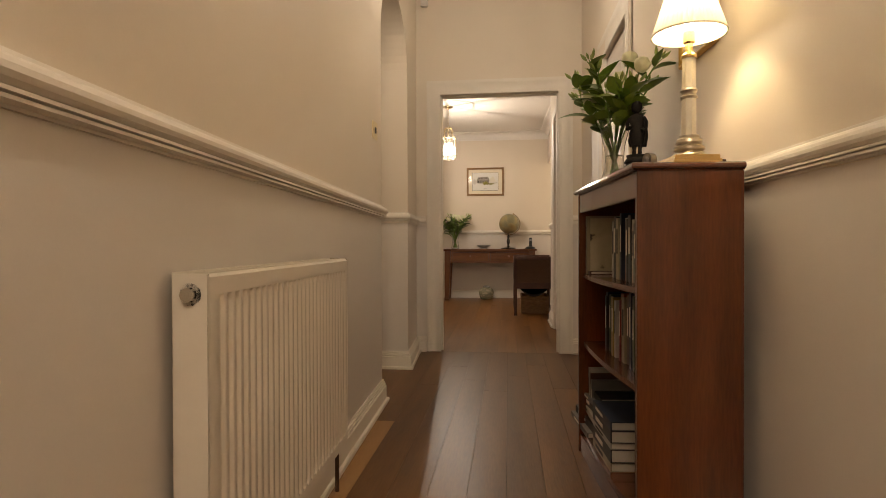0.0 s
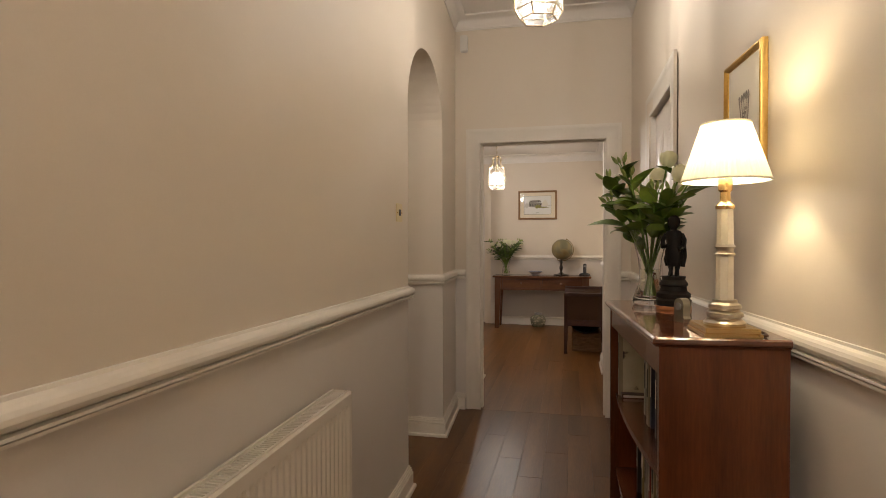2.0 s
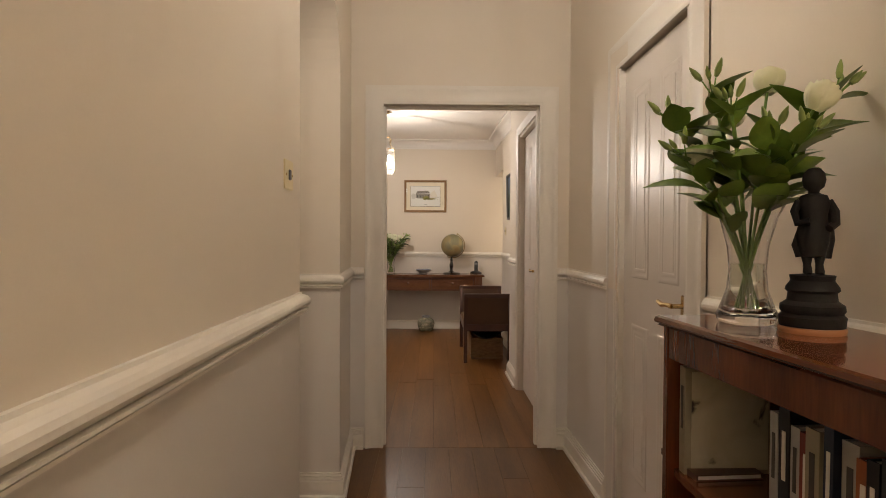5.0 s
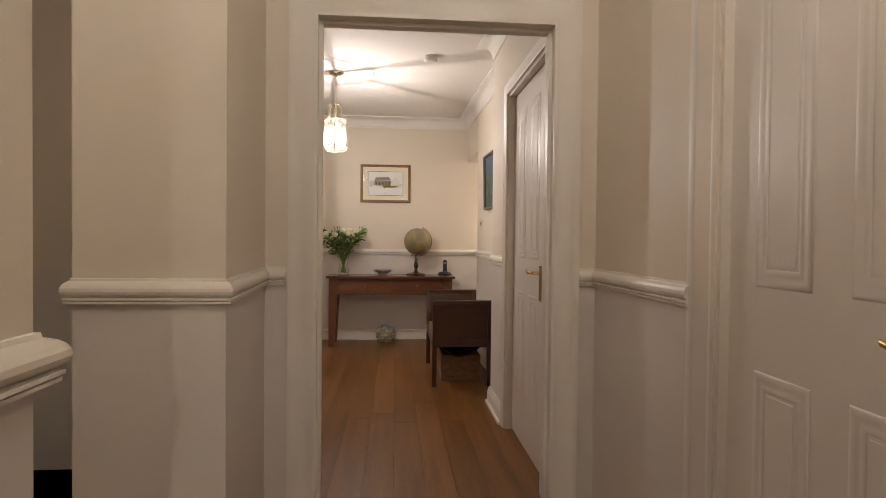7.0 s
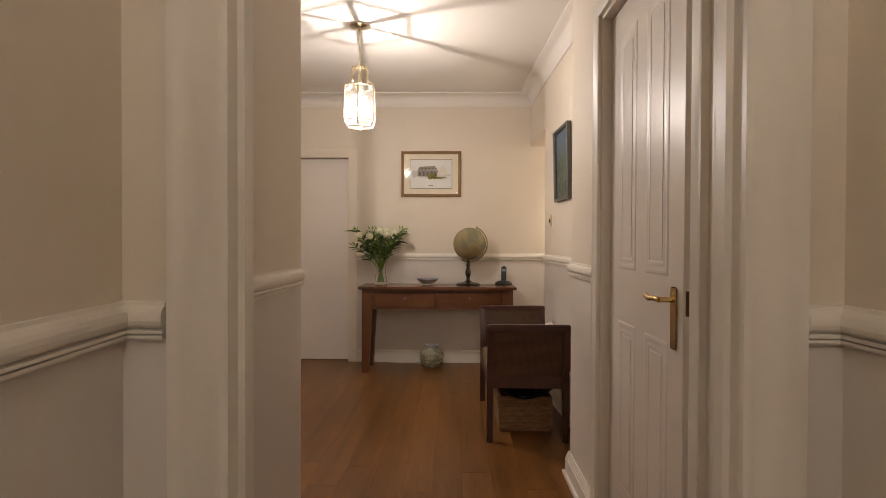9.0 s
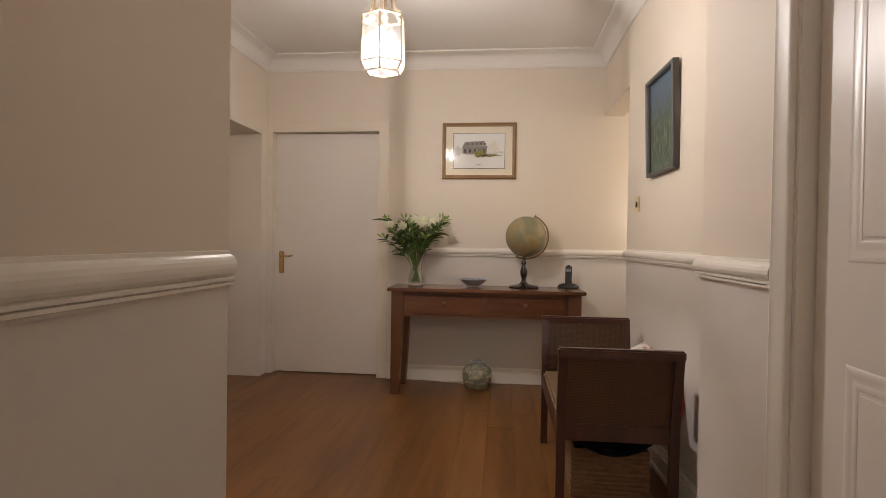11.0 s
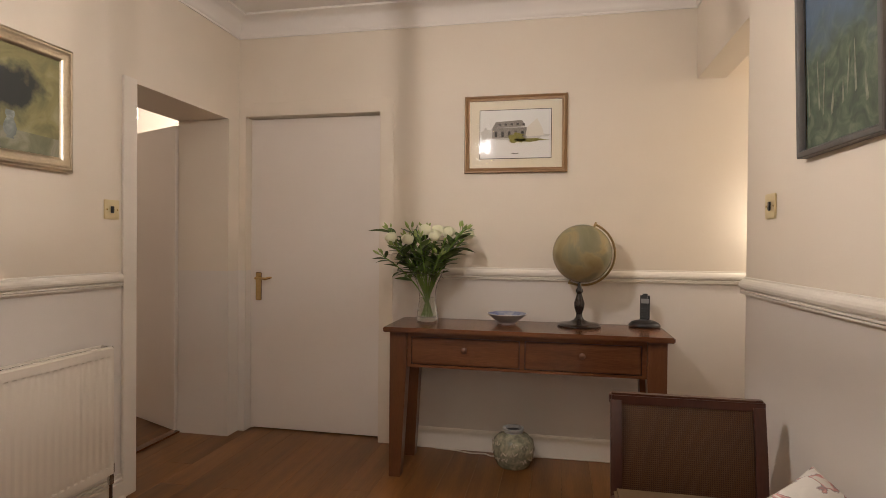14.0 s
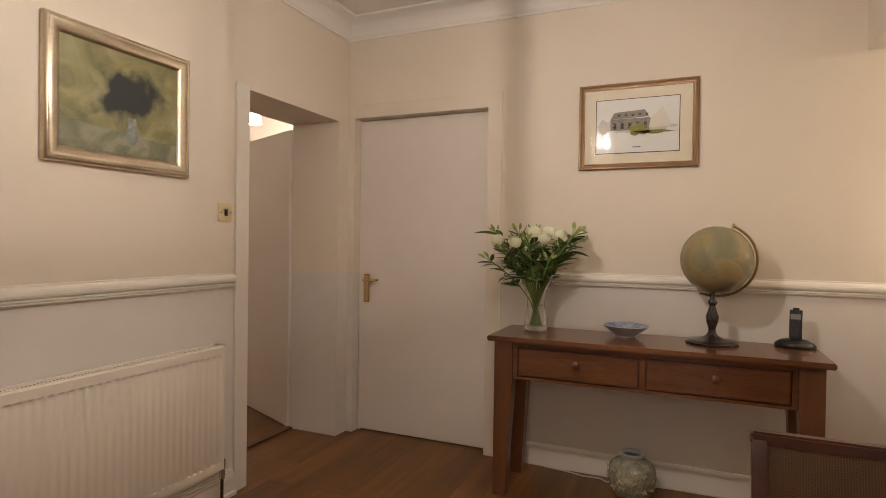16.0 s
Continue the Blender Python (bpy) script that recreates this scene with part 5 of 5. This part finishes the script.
# ---- console table in the inner hall ----
TX0, TX1, TY0, TY1, TH = -0.305, 1.125, 4.03, 4.45, 0.785
t = thing("console_table", pose(0, 0, 0), "brown wooden console table with two drawers against the far wall", "table")
part("tabletop", boxed(TX0, TX1, TY0, TY1, TH - 0.026, TH, bevel=0.005), OAKX, t)
for sx, x in ((1, TX0 + 0.03), (-1, TX1 - 0.03)):
    for sy, y in ((1, TY0 + 0.03), (-1, TY1 - 0.025)):
        bm = bmesh.new()
        lo = [(x, y), (x + sx * 0.060, y), (x + sx * 0.060, y + sy * 0.060), (x, y + sy * 0.060)]
        hi = [(x, y), (x + sx * 0.090, y), (x + sx * 0.090, y + sy * 0.075), (x, y + sy * 0.075)]
        rings = [[bm.verts.new((*p, z)) for p in q] for q, z in ((lo, 0.0), (hi, 0.58), (hi, TH - 0.0262))]
        for a, b in zip(rings, rings[1:]):
            for i in range(4):
                bm.faces.new((a[i], a[(i + 1) % 4], b[(i + 1) % 4], b[i]))
        bm.faces.new(rings[0])
        bm.faces.new(rings[-1])
        part("leg", bm, OAK, t)
ax0, ax1 = TX0 + 0.1205, TX1 - 0.1205
bm = boxed(ax0, ax1, TY0 + 0.045, TY0 + 0.062, TH - 0.050, TH - 0.0265)
box(bm, ax0, ax1, TY0 + 0.045, TY0 + 0.062, 0.576, 0.590)
mid = (TX0 + TX1) / 2
for x0, x1 in ((ax0, ax0 + 0.022), (mid - 0.012, mid + 0.012), (ax1 - 0.022, ax1)):
    box(bm, x0, x1, TY0 + 0.045, TY0 + 0.062, 0.590, TH - 0.050)
part("front_rail", bm, OAKX, t)
part("carcass", boxed(ax0, ax1, TY0 + 0.0625, TY0 + 0.070, 0.576, TH - 0.027), DARKWOOD, t)
part("back_rail", boxed(ax0, ax1, TY1 - 0.062, TY1 - 0.045, 0.576, TH - 0.0265), OAKX, t)
for x in (TX0 + 0.048, TX1 - 0.066):
    part("side_rail", boxed(x, x + 0.018, TY0 + 0.1055, TY1 - 0.1005, 0.576, TH - 0.0265), OAK, t)
for x0, x1 in ((ax0 + 0.027, mid - 0.017), (mid + 0.017, ax1 - 0.027)):
    dr = part("drawer", boxed(x0, x1, TY0 + 0.043, TY0 + 0.058, 0.595, TH - 0.055, bevel=0.004), OAKX, t)
    bm = lathe(bmesh.new(), [(0, 0), (0.008, 0), (0.008, 0.007), (0.015, 0.012), (0.016, 0.017), (0.010, 0.021), (0, 0.022)], 20)
    o = part("knob", bm, OAK, dr, "round turned wooden knob", smooth=True)
    o.matrix_basis = pose((x0 + x1) / 2, TY0 + 0.043, 0.675, 90, 0, 0)

vase(pose(-0.135, 4.315, TH), [(0, 0.0), (0.052, 0.0), (0.058, 0.006), (0.060, 0.02), (0.056, 0.06), (0.047, 0.11), (0.046, 0.15), (0.058, 0.21), (0.085, 0.265), (0.100, 0.285), (0.0975, 0.285), (0.082, 0.263), (0.055, 0.21), (0.043, 0.15), (0.044, 0.11), (0.053, 0.06), (0.055, 0.022), (0, 0.018)],
     [(0, 0.0185), (0.0545, 0.0225), (0.0525, 0.06), (0.0435, 0.11), (0.0427, 0.13), (0, 0.13)], "flared clear glass vase of flowers on the console table")
stems = [(i * 360 / 20 + 7 * (i % 3), 0.10 + 0.145 * ((i * 7) % 5) / 4, 0.345 + 0.14 * ((i * 3) % 4) / 3, "l") for i in range(18)]
stems += [(200, 0.17, 0.43, "r"), (238, 0.14, 0.42, "r"), (262, 0.05, 0.47, "r"), (292, 0.12, 0.44, "r"), (318, 0.14, 0.46, "r"), (345, 0.19, 0.45, "r"), (70, 0.10, 0.47, "r")]
bouquet(pose(-0.135, 4.315, TH + 0.014) @ Matrix.Diagonal((1.15, 0.62, 1.0, 1)), stems, 0.05, 0.03, "fan of white roses and leafy lily stems in a glass vase", 9, 1.15, 12, SPIKES)

t = thing("bowl", pose(0.312, 4.32, TH), "shallow grey stoneware bowl, blue inside, on the console table", "bowl")
part("bowl_wall", lathe(bmesh.new(), [(0, 0.004), (0.040, 0.004), (0.042, 0.0), (0.047, 0.0), (0.047, 0.010), (0.075, 0.028), (0.110, 0.056), (0.106, 0.058), (0.104, 0.056)], 40), GREYGLAZE, t, smooth=True)
part("bowl_lining", lathe(bmesh.new(), [(0.104, 0.056), (0.070, 0.030), (0.03, 0.014), (0, 0.012)], 40), BLUEGLAZE, t, "blue glazed inside", smooth=True)

t = thing("globe", pose(0.695, 4.315, TH), "antique terrestrial globe on a black turned stand on the console table", "globe")
part("stand", lathe(bmesh.new(), [(0, 0), (0.112, 0), (0.114, 0.008), (0.106, 0.016), (0.085, 0.020), (0.050, 0.026), (0.028, 0.036), (0.018, 0.05), (0.016, 0.07), (0.026, 0.10), (0.028, 0.125), (0.018, 0.155), (0.013, 0.175), (0.020, 0.185), (0.020, 0.195), (0.012, 0.205), (0.010, 0.232), (0, 0.234)], 40), EBONY, t, "black turned stand", smooth=True)
tilt = pose(0.012, 0, 0.388, 0, 23, 0)
o = part("sphere", lathe(bmesh.new(), [(0.155 * math.sin(math.pi * k / 32), -0.155 * math.cos(math.pi * k / 32)) for k in range(33)], 64), GLOBEMAP, t, "olive-brown printed globe", smooth=True)
o.matrix_basis = tilt
bm = bmesh.new()
tube(bm, [(0.168 * math.cos(a), 0, 0.168 * math.sin(a)) for a in (math.pi * (k / 40 - 0.5) for k in range(41))], 0.006, 8)
tube(bm, [(0, 0, -0.176), (0, 0, -0.150)], 0.005, 8)
tube(bm, [(0, 0, 0.150), (0, 0, 0.180)], 0.006, 8)
o = part("meridian", bm, OLDBRASS, t, "half-circle brass meridian", smooth=True)
o.matrix_basis = tilt

t = thing("telephone", pose(1.036, 4.385, TH, 0, 0, -12) @ Matrix.Diagonal((1.25, 1.15, 0.95, 1)), "black cordless telephone upright in its charging base", "telephone")
part("charging_base", lathe(bmesh.new(), [(0, 0.0), (0.062, 0.0), (0.066, 0.006), (0.064, 0.016), (0.054, 0.028), (0.040, 0.036), (0.020, 0.040), (0, 0.041)], 32, squash=0.85), BLACK, t, "low rounded charging base", smooth=True)
bm = boxed(-0.020, 0.020, -0.012, 0.014, 0.0, 0.155, bevel=0.010)
hs = part("handset", bm, BLACK, t, smooth=True)
hs.matrix_basis = pose(0, 0.010, 0.030, -6, 0, 0)
part("screen", boxed(-0.016, 0.016, -0.0135, -0.0115, 0.100, 0.126), GREYPLASTIC, hs, "grey display")
bm = bmesh.new()
for i in range(3):
    for j in range(4):
        box(bm, -0.016 + 0.012 * i, -0.008 + 0.012 * i, -0.0135, -0.0115, 0.022 + 0.015 * j, 0.031 + 0.015 * j)
part("keypad", bm, KEYGREY, hs)

t = thing("ceramic_jar", pose(0.350, 4.36, 0), "small patterned celadon jar standing on the floor beneath the table", "jar")
part("jar_body", lathe(bmesh.new(), [(0, 0.0), (0.084, 0.0), (0.089, 0.006), (0.103, 0.034), (0.113, 0.076), (0.114, 0.112), (0.106, 0.142), (0.086, 0.163), (0.060, 0.174), (0.051, 0.182)], 44), CELADON, t, smooth=True)
# A black disc below the lip paints the jar's unlit inside.
part("jar_mouth", lathe(bmesh.new(), [(0, 0.1905), (0.0425, 0.1905), (0.0425, 0.188), (0, 0.188)], 28), BLACK, t, "black disc standing in for the shade inside the mouth")
part("jar_lip", lathe(bmesh.new(), [(0.051, 0.181), (0.051, 0.190), (0.058, 0.197), (0.057, 0.206), (0.046, 0.206), (0.043, 0.18), (0.05, 0.14), (0, 0.12)], 40), GREYGLAZE, t, "pale blue-white lip", smooth=True)
bm, rnd2 = bmesh.new(), random.Random(8)
for k in range(26):
    a, z = 2 * math.pi * k / 26 * 2, 0.060 + 0.070 * (k % 3) / 2 + rnd2.uniform(-0.01, 0.01)
    r = 0.112 if 0.08 < z < 0.13 else 0.105
    pts = [((r + 0.003) * math.cos(a + 0.16 * s), (r + 0.003) * math.sin(a + 0.16 * s), z + 0.012 * math.sin(5 * s + k)) for s in (-1, -0.5, 0, 0.5, 1)]
    tube(bm, pts, 0.004, 6)
part("raised_pattern", bm, CREAMGLAZE, t, "pale leaf-scroll relief", smooth=True)
t = part("floor_cable", tube(bmesh.new(), [(-0.12, 4.497, 0.006), (0.0, 4.485, 0.006), (0.10, 4.46, 0.005), (0.18, 4.47, 0.005), (0.22, 4.44, 0.005), (0.30, 4.47, 0.005), (0.5, 4.49, 0.005), (0.9, 4.50, 0.005)], 0.004, 6), CABLE, smooth=True)
tagged(t, "thin white cable trailing along the skirting on the floor", "cable")

# ---- cane-ended bench ----
BX0, BX1 = 0.762, 1.248
t = thing("window_seat", pose(0, 0, 0), "dark wooden bench with raised cane ends and tan seat", "bench")


def bench_end(y, out):
    """out: -1 leans towards the near end of the room, 1 towards the far end."""
    def lean(z):
        return y + out * (0.0 if z < 0.36 else 0.055 * ((z - 0.36) / 0.35) ** 1.4)
    for x0 in (BX0, BX1 - 0.036):
        bm, rings = bmesh.new(), []
        for z in (0.0, 0.2, 0.36, 0.45, 0.55, 0.65, 0.690):
            w = 0.013 + 0.005 * min(z / 0.36, 1)
            yc = lean(z)
            rings.append([bm.verts.new(p) for p in ((x0, yc - w, z), (x0 + 0.036, yc - w, z), (x0 + 0.036, yc + w, z), (x0, yc + w, z))])
        for a, b in zip(rings, rings[1:]):
            for i in range(4):
                bm.faces.new((a[i], a[(i + 1) % 4], b[(i + 1) % 4], b[i]))
        bm.faces.new(rings[0])
        bm.faces.new(rings[-1])
        part("leg", bm, DARKWOOD, t)
    yt = lean(0.705)
    bm = boxed(BX0 - 0.003, BX1 + 0.003, yt - 0.019, yt + 0.019, 0.672, 0.712, bevel=0.007)
    part("top_rail", bm, DARKWOOD, t, "square-edged top rail")
    part("lower_rail", boxed(BX0 + 0.036, BX1 - 0.036, y - 0.014, y + 0.014, 0.325, 0.395, bevel=0.003), DARKWOOD, t)
    bm = bmesh.new()
    zs = [0.395 + (0.685 - 0.395) * k / 10 for k in range(11)]
    for d in (-0.004, 0.004):
        grid = [[bm.verts.new((x, lean(z) + d, z)) for x in (BX0 + 0.036, BX1 - 0.036)] for z in zs]
        for a, b in zip(grid, grid[1:]):
            bm.faces.new((a[0], a[1], b[1], b[0]))
    part("cane_backing", bm, DARKWOOD, t)
    bm = bmesh.new()
    n = 60
    for k in range(n + 1):
        x = BX0 + 0.04 + (BX1 - BX0 - 0.08) * k / n
        tube(bm, [(x, lean(z) - out * 0.0065, z) for z in zs[::2] + zs[-1:]], 0.0017, 4)
        tube(bm, [(x, lean(z) + out * 0.0065, z) for z in zs[::2] + zs[-1:]], 0.0017, 4)
    for k in range(44):
        z = 0.40 + 0.28 * k / 43
        for s in (-1, 1):
            tube(bm, [(BX0 + 0.038, lean(z) + s * 0.0075, z), (BX1 - 0.038, lean(z) + s * 0.0075, z)], 0.0013, 4)
    part("cane_panel", bm, CANE, t, "woven cane panel")


bench_end(2.335, -1)
bench_end(3.205, 1)
for x in (BX0, BX1 - 0.03):
    part("seat_rail", boxed(x, x + 0.03, 2.352, 3.188, 0.325, 0.385, bevel=0.003), DARKWOOD, t)
bm = boxed(BX0 + 0.008, BX1 - 0.008, 2.353, 3.187, 0.386, 0.412, bevel=0.010)
part("seat_cushion", bm, SEATC, t, "tan upholstered seat", smooth=True)
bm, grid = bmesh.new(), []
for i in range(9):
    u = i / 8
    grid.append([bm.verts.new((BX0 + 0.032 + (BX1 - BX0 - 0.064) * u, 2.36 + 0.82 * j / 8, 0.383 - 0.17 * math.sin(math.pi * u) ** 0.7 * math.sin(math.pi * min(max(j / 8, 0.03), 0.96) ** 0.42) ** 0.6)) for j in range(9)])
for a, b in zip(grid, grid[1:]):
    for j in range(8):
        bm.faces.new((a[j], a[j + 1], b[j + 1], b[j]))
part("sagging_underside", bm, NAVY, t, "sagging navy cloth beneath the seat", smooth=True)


def pillow(name, m, w, h, th, mat, label, cat):
    bm, n, sides = bmesh.new(), 14, []
    for s in (1, -1):
        grid = []
        for i in range(n + 1):
            u = 2 * i / n - 1
            grid.append([bm.verts.new((w / 2 * u * (1 - 0.10 * (1 - v * v)), h / 2 * v * (1 - 0.10 * (1 - u * u)), s * th / 2 * ((1 - u ** 4) * (1 - v ** 4)) ** 0.6 + 0.006 * noise.noise((u * 3, v * 3, s)))) for v in (2 * j / n - 1 for j in range(n + 1))])
        for a, b in zip(grid, grid[1:]):
            for j in range(n):
                bm.faces.new((a[j], a[j + 1], b[j + 1], b[j]))
    bmesh.ops.remove_doubles(bm, verts=bm.verts, dist=0.004)
    o = part(name, bm, mat, smooth=True)
    o.matrix_basis = m
    return tagged(o, label, cat)


ea = Vector((-0.85, -0.38, -0.36)).normalized()
eb = Vector((0.5, -0.75, -0.42))
eb = (eb - ea * eb.dot(ea)).normalized()
peak = Vector((1.232, 2.85, 0.648))
pillow("cushion", basis(peak + (ea + eb) * 0.145, ea, eb, ea.cross(eb)), 0.30, 0.30, 0.12, FLORAL, "floral-patterned linen cushion leaning on the bench by the wall", "cushion")
pillow("cushion", Matrix.Translation((1.262, 2.43, 0.508)) @ Euler((0, radians(87), 0)).to_matrix().to_4x4(), 0.195, 0.13, 0.05, RED, "small red cushion standing on the bench seat by the wall", "cushion")

t = thing("basket", pose(1.02, 2.75, 0), "tan wicker basket stored on the floor beneath the bench", "basket")
for k in range(11):
    z = 0.010 + 0.020 * k
    o1 = 0.002 * (k % 2)
    bm = tube(bmesh.new(), [(-0.16 - o1, -0.22, z), (0.16 + o1, -0.22, z), (0.16 + o1, 0.22, z), (-0.16 - o1, 0.22, z), (-0.16 - o1, -0.22, z)], 0.0115, 6)
    part("wicker_strand", bm, BASKET, t)
part("basket_floor", boxed(-0.15, 0.15, -0.21, 0.21, 0.004, 0.016), BASKET, t)

# ---- floorboards ----
rnd = random.Random(12)


def lay(x0, x1, y0, y1, mat):
    bm = bmesh.new()
    box(bm, x0 + 0.0004, x1 - 0.0004, y0 + 0.0004, y1 - 0.0004, -0.022, 0.0)
    bmesh.ops.bevel(bm, geom=[e for e in bm.edges if all(v.co.z > -0.001 for v in e.verts)], offset=0.0006, segments=1, affect="EDGES")
    part("floorboard", bm, mat, f)


edges = [-0.40, -0.26, -0.125, 0.0]
while edges[-1] < 1.46:
    edges.append(edges[-1] + 0.137)
for k, (a, b) in enumerate(zip(edges, edges[1:])):
    cuts = [-7.5, rnd.uniform(-5.6, -4.6), rnd.uniform(-3.4, -2.6), rnd.uniform(-1.2, -0.4), 0.0]
    if k == 3:
        cuts = [-7.5, -4.4, -1.80, 0.0]
    for i, (c, d2) in enumerate(zip(cuts, cuts[1:])):
        lay(a, b, c, d2, BOARDL if k == 3 and i == 1 else BOARDH)
edges = [-1.83]
while edges[-1] < 1.46:
    edges.append(edges[-1] + 0.1525)
for k, (a, b) in enumerate(zip(edges, edges[1:])):
    cuts = [0.0, rnd.uniform(1.4, 2.8), rnd.uniform(3.2, 4.0), 4.64]
    for c, d2 in zip(cuts, cuts[1:]):
        lay(a, b, c, d2, BOARD)
bm = boxed(1.465, 3.3, 3.6, 4.6, -0.022, 0.0)
box(bm, -4.1, -1.832, 2.1, 6.0, -0.022, 0.0)
box(bm, -1.67, -0.402, -2.6, 0.9, -0.022, 0.0)
box(bm, 1.47, 2.5, -7.5, -3.4, -0.022, 0.0)
part("floorboard_far", bm, BOARD, f)
